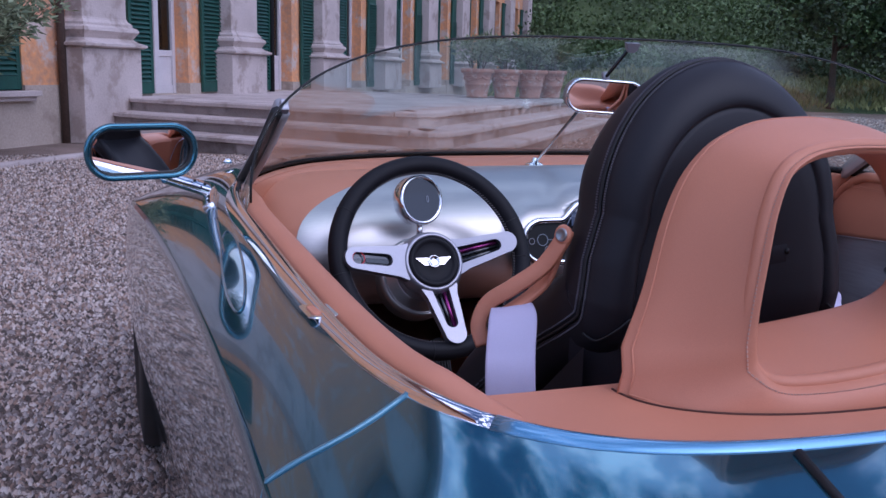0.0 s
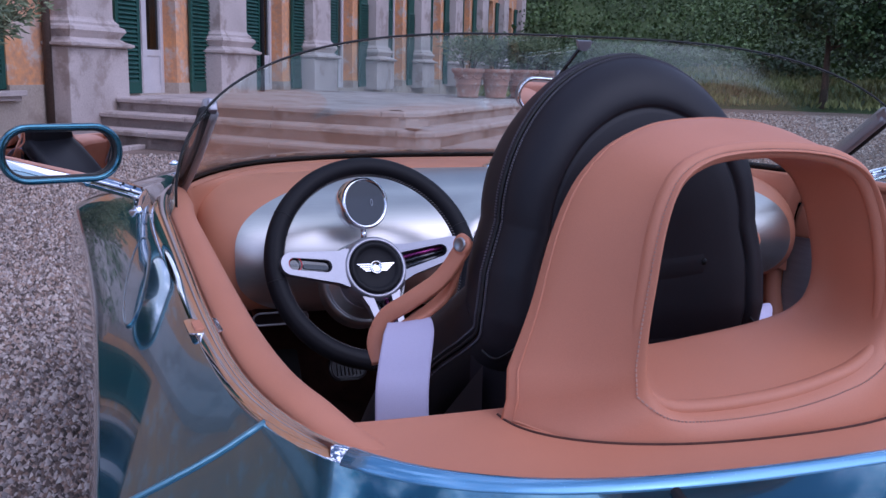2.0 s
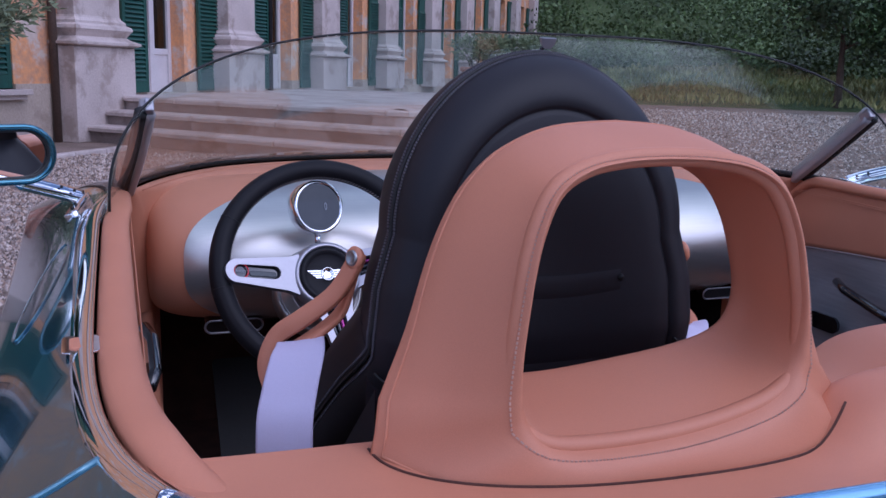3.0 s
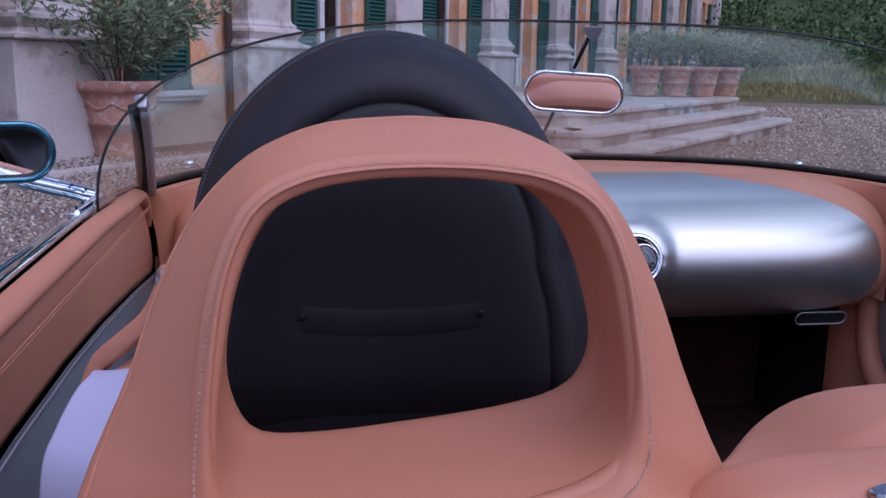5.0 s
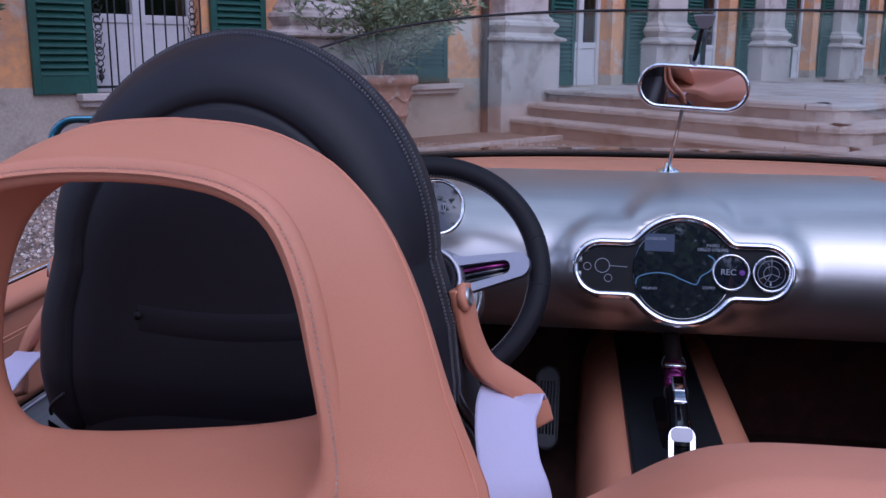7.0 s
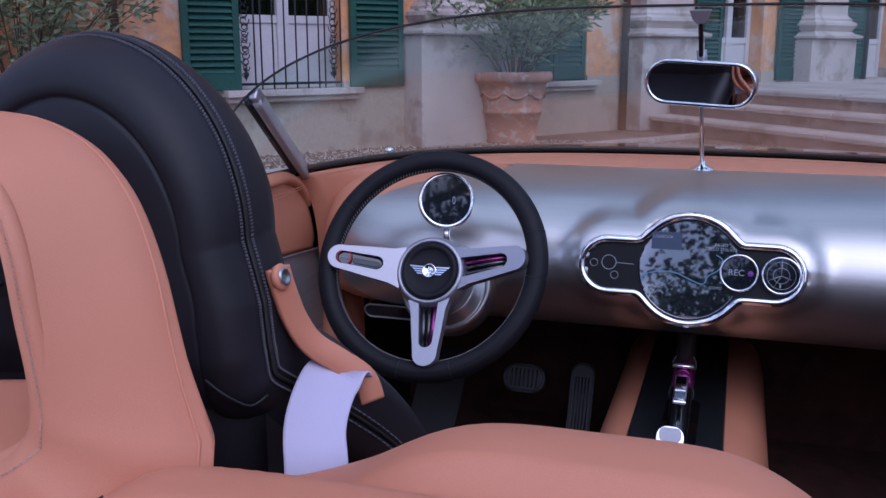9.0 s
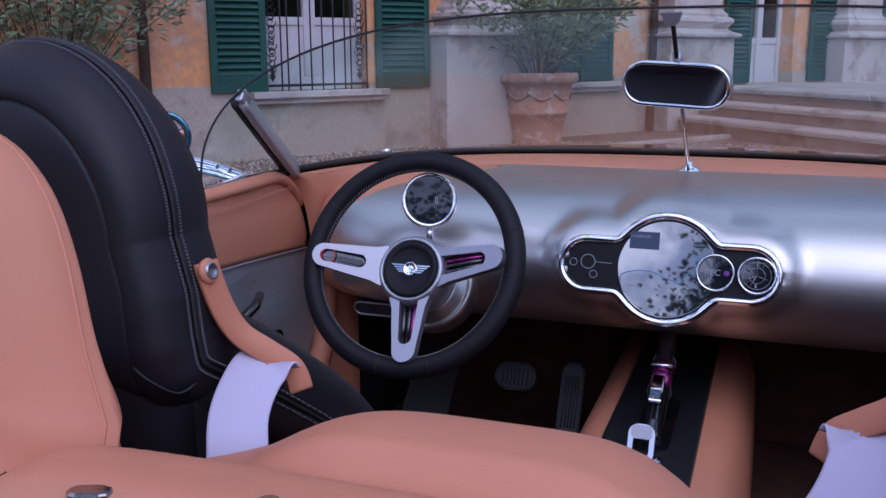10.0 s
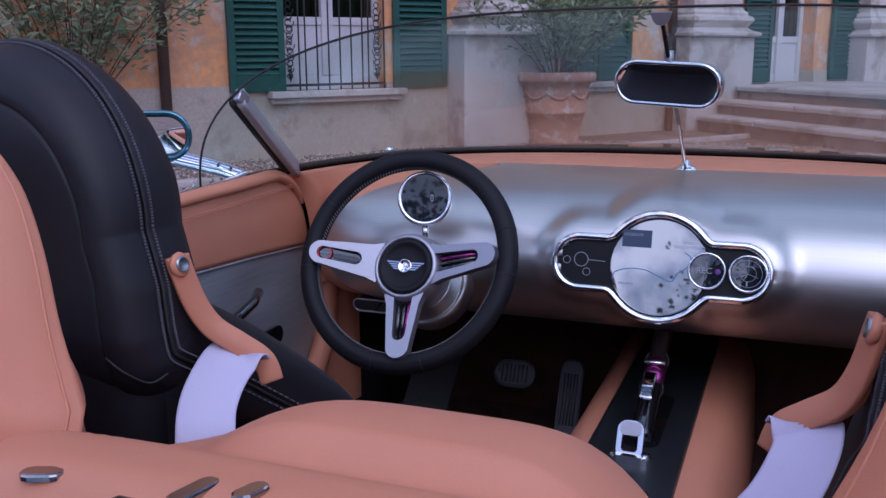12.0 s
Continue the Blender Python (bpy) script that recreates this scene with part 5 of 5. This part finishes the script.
# ---- doors inside, floor, tunnel
for side in (-1, 1):
    edge = [(0.78, 0.715), (0.90, 0.733), (1.04, 0.742), (1.25, 0.746), (1.42, 0.742), (1.62, 0.730), (1.86, 0.712)]

    def panel(a, b, side=side, edge=edge):
        y = lerp(0.79, 1.855, a)
        z = lerp(rim_z(y) + 0.001 - door_drop(y), curve_at(edge, y), b)
        return Vector((side * (0.720 + 0.004 * max(0, 1 - b / 0.12) ** 2 - 0.004 * math.sin(math.pi * b)), y, z))
    dp = part("door_panel", solid(grid(panel, 120, 12), 0.012), TAN, car, "tan leather upper door lining")
    for off in (0.0, 0.0042):
        part("door_seam", tube([Vector((side * (panel(k / 40 * 0.935, 0.2).x * side - 0.0122), lerp(0.79, 1.79, k / 40), rim_z(lerp(0.79, 1.79, k / 40)) - 0.026 - off)) for k in range(41)], 0.0009, 6), TAN, dp)

    def lower(a, b, side=side, edge=edge):
        y = lerp(0.79, 1.862, a)
        z = lerp(curve_at(edge, y) + 0.004, 0.34, b)
        dent = 0.012 * math.exp(-((y - 1.64) / 0.09) ** 2 - ((z - 0.665) / 0.04) ** 2) + 0.010 * math.exp(-((y - 1.5) / 0.2) ** 2 - ((z - 0.60) / 0.05) ** 2)
        return Vector((side * (0.711 + dent - 0.006 * math.sin(math.pi * b)), y, z))
    part("metal_edge", tube([lower(k / 40, 0.0) + Vector((-side * 0.004, 0, -0.002)) for k in range(41)], 0.0022, 6), SATIN, dp, "bright folded edge of the metal")
    dm = part("door_metal", grid(lower, 60, 30), DOOR_METAL, car, "brushed metal lower door lining")
    part("door_handle", tube([(side * 0.690, 1.46, 0.628), (side * 0.680, 1.50, 0.640), (side * 0.680, 1.59, 0.662), (side * 0.692, 1.628, 0.672)], 0.0095, 10), GLOSS_BLACK, dm, "black bar door pull")
    part("door_pocket", slab(stadium(0.09, 0.035), facing((side * 0.692, 1.65, 0.578), (-side, 0, 0)), 0.006), GLOSS_BLACK, dm)
    part("sill_trim", tube(smooth_path([(side * 0.695, 1.895, 0.76), (side * 0.692, 1.89, 0.7), (side * 0.685, 1.84, 0.5), (side * 0.67, 1.6, 0.36)], 24), 0.022, 10), TAN, car)
fl = bmesh.new()
box(fl, -0.7, 0.7, 0.78, 2.5, 0.22, 0.25)
part("cabin_floor", fl, BROWN_CARPET, car, "brown carpeted cabin floor")
for side in (-1, 1):
    part("side_post", grid(lambda a, b, side=side: Vector((side * (0.715 - 0.06 * math.sin(a * math.pi / 2)), 1.868 + 0.085 * (1 - math.cos(a * math.pi / 2)), lerp(0.74, 0.36, b))), 10, 12), TAN, car, "tan leather post between door and dashboard")
fw = bmesh.new()
box(fw, -0.7, 0.7, 2.28, 2.32, 0.25, 0.84)
part("firewall", fw, BROWN_CARPET, car)
# Footwell sides coloured near-black, painting the shaded gap between door and dashboard.
for side in (-1, 1):
    fk = bmesh.new()
    box(fk, side * 0.675, side * 0.70, 1.90, 2.3, 0.25, 0.74)
    part("footwell_side", fk, GAP_SHADE, car, "footwell side coloured near-black for the shaded gap")


def tunnel(a, b):
    y = lerp(0.78, 2.25, b)
    x = lerp(-0.152, 0.152, a)
    k = abs(x) / 0.152
    z = 0.25 + 0.244 * (1 - k ** 6) ** (1 / 3)
    return Vector((x, y, z))


part("tunnel", grid(tunnel, 40, 16), TAN, car, "tan leather transmission tunnel")
tt = bmesh.new()
box(tt, -0.078, 0.070, 1.0, 2.2, 0.478, 0.500, 0.006)
console = part("console", tt, BLACK_METAL, car, "dark metal centre console")
part("shift_column", tube(smooth_path([(0, 1.87, 0.632), (0, 1.80, 0.603), (0, 1.70, 0.553), (0, 1.60, 0.505)], 16), 0.0165, 16), GLOSS_BLACK, console, "glossy black selector stalk")
part("shift_slot", slab(stadium(0.24, 0.056), pose(0, 1.70, 0.4995, 0, 0, 90), 0.0015), GLOSS_BLACK, console, "glossy black inset round the selector")
part("shift_collar", tube([(0, 1.752, 0.579), (0, 1.728, 0.567), (0, 1.704, 0.555)], 0.0182, 20), PURPLE, console, "purple selector ring")
part("shift_lever", tube([(-0.017, 1.730, 0.589), (0.017, 1.730, 0.589)], 0.0050, 10, flat=(1.3, 0.8)), CHROME, console, "chrome selector toggle")
bmb = bmesh.new()
box(bmb, -0.011, 0.011, 1.655, 1.715, 0.5905, 0.5965, 0.003)
bmesh.ops.transform(bmb, matrix=Matrix.Translation((0, 1.676, 0.574)) @ Matrix.Rotation(radians(24), 4, "X") @ Matrix.Translation((0, -1.7, -0.588)), verts=bmb.verts)
part("shift_plate", bmb, CHROME, console)
for y in (1.757, 1.699):
    part("shift_ring", tube([(0.0188 * math.cos(t), y + 0.0084 * math.sin(t), 0.582 - 0.5 * (1.757 - y) + 0.0168 * math.sin(t)) for t in [2 * math.pi * k / 28 for k in range(28)]], 0.0016, 6, closed=True, up=(0, 1, 0.5)), RUBBER, console)
BK = pose(-0.006, 1.535, 0.503, 62) @ Matrix.Scale(0.92, 4)
part("belt_buckle", slab(rounded(0.042, 0.062, 0.016), BK @ Matrix.Translation((0, 0.028, 0)), 0.010, hole=[(x, y - 0.004) for x, y in rounded(0.026, 0.030, 0.006)]), CHROME, console, "upright chrome belt buckle")
part("buckle_tongue", slab(rounded(0.034, 0.022, 0.008), BK @ Matrix.Translation((0, 0.046, 0.008)), 0.004), SATIN, console)
part("buckle_base", slab(stadium(0.062, 0.026), pose(-0.004, 1.531, 0.499), 0.014, 0.004), CHROME, console)
part("buckle_base", slab(stadium(0.075, 0.030), pose(0.004, 1.415, 0.499), 0.012, 0.004), CHROME, console)
for x, y, z, w, h in ((-0.334, 2.05, 0.417, 0.088, 0.058), (-0.215, 2.05, 0.374, 0.048, 0.170)):
    pm = facing((x, y, z), (0, -0.9, 0.45))
    pd = part("pedal", slab(rounded(w, h, min(w, h) * 0.42), pm, 0.012, 0.004), PEDAL, car, "black rubber pedal with ribs")
    part("pedal_edge", tube([pm @ Vector((a, b, 0.012)) for a, b in rounded(w * 0.86, h * 0.86 if h < w else h - w * 0.14, min(w, h) * 0.36)], 0.0018, 6, closed=True, up=(0, -1, 0.5)), PEDAL, pd)
    for k in range(7 if w > h else 5):
        xx = (k - (3 if w > h else 2)) * w * (0.10 if w > h else 0.14)
        part("rib", tube([pm @ Vector((xx, -h * 0.32, 0.013)), pm @ Vector((xx, h * 0.32, 0.013))], 0.0018, 5), PEDAL, pd)
part("foot_rest", slab(rounded(0.10, 0.3, 0.01), facing((-0.50, 1.95, 0.36), (0, -0.7, 0.7)), 0.01), RUBBER, car)

# ---- door shut line, fuel flap, wheels
for side in (-1, 1):
    WM = facing((side * 0.893, 2.62, GZ + 0.33), (side, 0, 0))
    wh = part("wheel", lathe([(0.33, -0.22), (0.335, -0.15), (0.335, -0.05), (0.325, -0.01), (0.25, 0.0), (0.22, -0.02)], WM, 48), RUBBER, car, "black front tyre")
    part("rim", lathe([(0.23, -0.02), (0.21, -0.04), (0.06, -0.03), (0, -0.03)], WM, 32), SATIN, wh)
    WM2 = facing((side * 0.78, 0.0, GZ + 0.33), (side, 0, 0))
    wh = part("wheel", lathe([(0.33, -0.22), (0.335, -0.15), (0.335, -0.05), (0.325, -0.01), (0.25, 0.0), (0.22, -0.02)], WM2, 48), RUBBER, car, "black rear tyre")
    part("rim", lathe([(0.23, -0.02), (0.21, -0.04), (0.06, -0.03), (0, -0.03)], WM2, 32), SATIN, wh)

# door shut line, badge letters on the tonneau
for side in (-1, 1):
    pts = [shell_at(0.715 - 0.015 * (1 - (1 - min(1, k / 8)) ** 2) + 0.03 * max(0, k - 13) / 7, 0.02 + 0.85 * k / 20, side) for k in range(21)]
    part("shut_line", tube(pts, 0.0026, 6), PAINT_EDGE_SHEEN, car, "door edge line, coloured pale blue for its highlight")
    # teardrop recess in the shoulder
    ring_, inner_ = [], []
    for k in range(40):
        a = 2 * math.pi * k / 40
        c, d = math.cos(a), math.sin(a)
        ring_.append(shell_at(1.23 + 0.175 * c, 0.28 - 0.09 * c + 0.068 * d, side) + Vector((0, 0, 0.0012)))
        inner_.append(shell_at(1.23 + 0.169 * c, 0.28 - 0.087 * c + 0.064 * d, side) + Vector((0, 0, 0.0010)))
    sc = part("scoop_rim", tube(ring_, 0.0014, 6, closed=True), PAINT, car, "thin edge of the teardrop flap")
    mid_ = shell_at(1.23, 0.28, side)
    part("scoop_flap", mesh_from([mid_ + Vector((0, 0, 0.001))] + inner_, [(0, 1 + k, 1 + (k + 1) % 40) for k in range(40)]), PAINT, sc, "teal teardrop flap")
part("boot_gap", tube([shell(0.098 - 0.004 * k / 8, 0.006 + 0.3 * k / 8) + Vector((0, 0, 0.001)) for k in range(9)], 0.0035, 6), RUBBER, car)
part("boot_gap", tube([shell(0.902 + 0.004 * k / 8, 0.006 + 0.3 * k / 8) + Vector((0, 0, 0.001)) for k in range(9)], 0.0035, 6), RUBBER, car)
for side in (-1, 1):
    part("washer_jet", lathe([(0.012, 0.0), (0.011, 0.006), (0.006, 0.010), (0, 0.011)], pose(side * 0.69, 2.20, 0.868), 16), CHROME, car, "small chrome washer jet")


# ---------------------------------------------------------------- plants
def leaf_cloud(points, size, aspect, rng, droop=0.0):
    """Many small pointed leaves; points: (place, direction)."""
    verts, faces = [], []
    for p, d in points:
        d = Vector(d).normalized()
        r = Vector((rng.gauss(0, 1), rng.gauss(0, 1), rng.gauss(0, 1)))
        x = d.cross(r).normalized()
        l = size * rng.uniform(0.6, 1.25)
        w = l * aspect
        i = len(verts)
        n = d.cross(x)
        p = Vector(p)
        verts += [p, p + d * l * 0.45 + x * w + n * l * 0.05, p + d * l - Vector((0, 0, droop * l)), p + d * l * 0.45 - x * w + n * l * 0.05]
        faces.append((i, i + 1, i + 2, i + 3))
    return mesh_from(verts, faces, False)


def oleander(place, base_z, height, spread, stems, leaves, seed, parent):
    rng = random.Random(seed)
    pts = []
    for k in range(stems):
        a = rng.uniform(0, 2 * math.pi)
        r = spread * rng.uniform(0.25, 1.0)
        h = height * rng.uniform(0.7, 1.0)
        p0 = Vector((place[0] + 0.08 * math.cos(a), place[1] + 0.08 * math.sin(a), base_z))
        p3 = Vector((place[0] + r * math.cos(a), place[1] + r * math.sin(a), base_z + h * (1 - 0.25 * r / spread)))
        p1 = p0.lerp(p3, 0.35) + Vector((0, 0, h * 0.12))
        path = smooth_path([p0, p1, p0.lerp(p3, 0.7) + Vector((0, 0, h * 0.08)), p3], 14)
        part("stem", tube(path, lambda t: 0.0065 * (1 - 0.75 * t), 6), BARK, parent)
        for j in range(leaves):
            f = rng.uniform(0.15, 1.0) ** 0.8 * 14
            i = min(int(f), 13)
            q = path[i].lerp(path[i + 1], f - i)
            tang = (path[i + 1] - path[i]).normalized()
            side = Vector((rng.gauss(0, 1), rng.gauss(0, 1), rng.gauss(0, 0.6))).normalized()
            off = side * rng.uniform(0, 0.16)
            pts.append((q + off, tang * 0.5 + side + Vector((0, 0, 0.25))))
    ob = part("foliage", leaf_cloud(pts, 0.10, 0.17, rng, 0.1), OLEANDER, parent, "narrow grey-green oleander leaves")
    tagged(ob, kind="stuff")
    return ob


def pot(place, r, h):
    """Terracotta pot with a rolled lip, bands and swags."""
    ob = thing("potted_oleander", place, "oleander bush in a large ornamented terracotta pot on gravel", "plant pot", group="potted oleanders")
    m = Matrix.Translation(place)
    pr = [(0.62 * r, 0), (0.64 * r, 0.05 * h), (0.60 * r, 0.07 * h), (0.66 * r, 0.25 * h), (0.72 * r, 0.42 * h), (0.76 * r, 0.43 * h), (0.76 * r, 0.47 * h), (0.73 * r, 0.48 * h), (0.82 * r, 0.75 * h), (0.86 * r, 0.84 * h), (0.96 * r, 0.86 * h), (1.0 * r, 0.90 * h), (1.0 * r, 0.96 * h), (0.96 * r, h), (0.86 * r, h), (0.84 * r, 0.9 * h), (0.0, 0.88 * h)]
    body = part("pot", lathe(pr, m, 48), TERRACOTTA, ob, "ornamented terracotta pot")
    for k in range(8):
        a = 2 * math.pi * k / 8
        pts = []
        for q in range(9):
            t = a + 2 * math.pi / 8 * q / 8
            z = h * (0.74 - 0.10 * math.sin(math.pi * q / 8) ** 0.8)
            rr = r * lerp(0.76, 0.82, (z / h - 0.5) / 0.25)
            pts.append(Vector(place) + Vector((rr * math.cos(t), rr * math.sin(t), z)))
        part("swag", tube(pts, lambda t: 0.006 + 0.012 * math.sin(math.pi * t), 7), TERRACOTTA, body)
        c = Vector(place) + Vector((r * 0.82 * math.cos(a), r * 0.82 * math.sin(a), h * 0.72))
        part("boss", lathe([(0, 0.016), (0.016, 0.012), (0.028, 0.0)], facing(c, (math.cos(a), math.sin(a), 0)), 10), TERRACOTTA, body)
    return ob


big_pot = pot((-2.40, 10.45, GZ), 0.455, 0.80)
oleander((-2.38, 10.45), GZ + 0.66, 1.35, 1.25, 40, 120, 5, big_pot)
wing_pot = pot((-5.67, 6.59, GZ), 0.42, 0.7)
oleander((-5.67, 6.59), GZ + 0.5, 2.1, 1.75, 48, 135, 8, wing_pot)
for k, (s_, n_) in enumerate(((6.65, 3.9), (6.9, 4.35), (7.2, 4.75), (7.9, 5.0))):
    q = at_front(s_, n_, 0)
    far = pot((q.x, q.y, FLOORZ), 0.30, 0.5)
    oleander((q.x, q.y), FLOORZ + 0.44, 0.72, 0.50, 16, 70, 20 + k, far)


# ---------------------------------------------------------------- hillside and trees
def polar(r, deg, z):
    a = radians(deg - 1.4)
    return Vector((r * math.sin(a), r * math.cos(a), z))


def hill_z(r, deg):
    k = max(0, r - 31)
    z = GZ + 0.02 + 0.14 * min(k, 9) + 0.62 * max(0, k - 9)
    return min(z, GZ + 15) + 0.5 * noise.noise(Vector((r * 0.15, deg * 0.12, 0))) * min(1, k / 8)


me = grid(lambda a, b: polar(lerp(30.5, 75, a), lerp(8, 110, b), hill_z(lerp(30.5, 75, a), lerp(8, 110, b)) - (0.3 if a == 0 else 0)), 30, 60)
me.materials.append(mat("grassy bank", (0.075, 0.105, 0.035), 0.9, 0, 0.3, 0.4, 8, 0.6, second=(0.045, 0.07, 0.022)))
tagged(new("backdrop_hill", me), "steep green bank covered with bushes behind the yard", "hill", kind="structure")
rng = random.Random(11)
pts, gpts = [], []
while len(pts) < 95000:
    deg, r = rng.uniform(20, 62), 38 + 22 * rng.random() ** 1.2
    c = polar(r, deg, hill_z(r, deg))
    lump = 0.5 + 1.6 * max(0, noise.noise(Vector((c.x * 0.35, c.y * 0.35, c.z * 0.3))) + 0.25)
    for q in range(13):
        d = Vector((rng.gauss(0, 1), rng.gauss(0, 1), rng.gauss(0.5, 0.8)))
        pts.append((c + Vector((rng.gauss(0, 0.5), rng.gauss(0, 0.5), abs(rng.gauss(0, 0.5)) * lump + 0.1)), d))
me = leaf_cloud(pts, 0.17, 0.42, rng)
me.materials.append(HILL_LEAVES)
tagged(new("hillside_bushes", me), "dense dark green bushes on the bank", "bushes", kind="stuff")
for q in range(9000):
    deg, r = rng.uniform(22, 62), 31.5 + 8 * rng.random()
    gpts.append((polar(r, deg, hill_z(r, deg) - 0.02), (rng.gauss(0, 0.4), rng.gauss(0, 0.4), 1)))
me = leaf_cloud(gpts, 0.28, 0.15, rng)
me.materials.append(GRASS)
tagged(new("long_grass", me), "bright green long grass at the foot of the bank", "grass", kind="stuff")


def tree(place, h, crown, seed, leaves=5200, leaf=0.0, low=0.3, label="leafy dark green tree with a short grey trunk"):
    rng = random.Random(seed)
    ob = thing("tree", place, label, "tree", group="trees round the yard")
    p = Vector(place)
    top = p + Vector((rng.uniform(-0.4, 0.4), rng.uniform(-0.4, 0.4), h * 0.8))
    trunk = smooth_path([p, p.lerp(top, 0.4) + Vector((0.12, 0.05, 0)), top], 12)
    part("trunk", tube(trunk, lambda t: 0.04 * h * (1 - 0.8 * t) * 0.62, 9), BARK, ob)
    pts = []
    for k in range(18):
        f = rng.uniform(low, 0.98)
        b = trunk[int(f * 12)]
        a = rng.uniform(0, 2 * math.pi)
        l = crown * rng.uniform(0.6, 1.0) * (1.15 - 0.55 * abs(f - 0.5))
        e = b + Vector((l * math.cos(a), l * math.sin(a), l * rng.uniform(0.1, 0.7)))
        limb = smooth_path([b, b.lerp(e, 0.5) + Vector((0, 0, 0.12 * l)), e], 8)
        part("limb", tube(limb, lambda t: 0.012 * h * (1 - 0.85 * t) * 0.6, 6), BARK, ob)
        for q in range(leaves // 18):
            t = rng.uniform(0.3, 1.05)
            c = b.lerp(e, t) + Vector((rng.gauss(0, 0.16), rng.gauss(0, 0.16), rng.gauss(0, 0.13))) * crown
            pts.append((c, (rng.gauss(0, 1), rng.gauss(0, 1), rng.gauss(-0.2, 0.6))))
    lv = leaf_cloud(pts, leaf or 0.06 * crown + 0.09, 0.45 if leaf else 0.36, rng)
    tagged(part("crown", lv, LEAVES, ob, "dense dark green leaves"), kind="stuff")
    return ob


tree((21.1, 23.9, GZ), 6.0, 2.6, 3, 15000, leaf=0.15, low=0.52)
tree((26.0, 22.6, GZ), 7.0, 3.0, 4, 15000, leaf=0.15, low=0.52)
back = tree((-30, -42, GZ), 5.2, 2.5, 9, 30000, leaf=0.095)
for x, y, turn, k in ((-22, -47, 70, 1.5), (-13, -45, 160, 1.5), (-6, -50, 220, 1.25), (3.5, -44, 10, 2.7), (9, -48, 90, 4.8), (14, -44, 300, 1.8), (22, -40, 30, 1.0), (30, -33, 200, 0.7), (-37, -33, 120, 1.3), (-42, -22, 260, 1.3), (40, -20, 20, 1.6), (-45, -9, 330, 1.2)):
    copy_thing(back, pose(x, y, GZ, 0, 0, turn) @ Matrix.Scale(k, 4))


# ---------------------------------------------------------------- loose gravel stones
def stones():
    r = np.random.RandomState(4)
    n1, n2, n3 = 120000, 50000, 60000
    d = np.concatenate([1.25 + 9.5 * r.rand(n1) ** 0.9, 4.0 + 8.0 * r.rand(n2) ** 0.8, 7.0 + 21.0 * r.rand(n3) ** 0.75])
    a = np.radians(np.concatenate([r.uniform(-9, 15, n1), r.uniform(-52, -9, n2), r.uniform(16, 62, n3)]))
    x = -0.97 + d * np.sin(a)
    y = 0.1 + d * np.cos(a)
    keep = (x < -0.78) | (y > 3.7)
    x, y = x[keep], y[keep]
    n = len(x)
    size = r.uniform(0.0035, 0.0095, n) * (1 + 0.10 * np.hypot(x, y))
    base = np.array([(1, 0, 0), (0, 1, 0), (-1, 0, 0), (0, -1, 0), (0, 0, 0.95), (0, 0, -0.5)], float)
    v = np.repeat(base[None], n, 0) * (1 + 0.35 * r.randn(n, 6, 1)).clip(0.5, 1.6)
    t = r.uniform(0, 6.283, n)
    c, s_ = np.cos(t)[:, None], np.sin(t)[:, None]
    vx = v[:, :, 0] * c - v[:, :, 1] * s_ * 0.8
    vy = v[:, :, 0] * s_ + v[:, :, 1] * c * 0.8
    out = np.stack([vx * size[:, None] + x[:, None], vy * size[:, None] + y[:, None], v[:, :, 2] * size[:, None] + GZ + 0.3 * size[:, None]], 2).reshape(-1, 3)
    f = np.array([(0, 1, 4), (1, 2, 4), (2, 3, 4), (3, 0, 4)])
    faces = (f[None] + 6 * np.arange(n)[:, None, None]).reshape(-1, 3)
    me = bpy.data.meshes.new("gravel_stones")
    me.vertices.add(len(out))
    me.vertices.foreach_set("co", out.ravel())
    me.loops.add(faces.size)
    me.loops.foreach_set("vertex_index", faces.ravel().astype(np.int32))
    me.polygons.add(len(faces))
    me.polygons.foreach_set("loop_start", (3 * np.arange(len(faces))).astype(np.int32))
    me.update(calc_edges=True)
    me.validate()
    m = pebble_mat("gravel stones", ((0.08, 0.06, 0.048), (0.42, 0.30, 0.23), (0.20, 0.155, 0.13), (0.52, 0.41, 0.34), (0.30, 0.25, 0.225), (0.13, 0.09, 0.07), (0.42, 0.35, 0.31), (0.62, 0.53, 0.46), (0.26, 0.17, 0.125)))
    me.materials.append(m)
    return tagged(new("gravel_stones", me), "loose pale grey and pink gravel stones", "gravel", kind="stuff")


stones()


# raised lettering on the deck between the fairings, too soft to read
for x, y, turn, l in ((-0.156, 0.587, 95, 0.041), (-0.161, 0.600, 21, 0.024), (-0.106, 0.595, 68, 0.046), (-0.070, 0.605, 77, 0.031), (-0.041, 0.611, 72, 0.021)):
    part("letter_bar", slab(stadium(l, 0.012, 5), pose(x, y, deck_z(x, y) - 0.001, 0, 0, turn), 0.004, 0.0015), SMOKED, car, "raised dark chrome letter stroke")
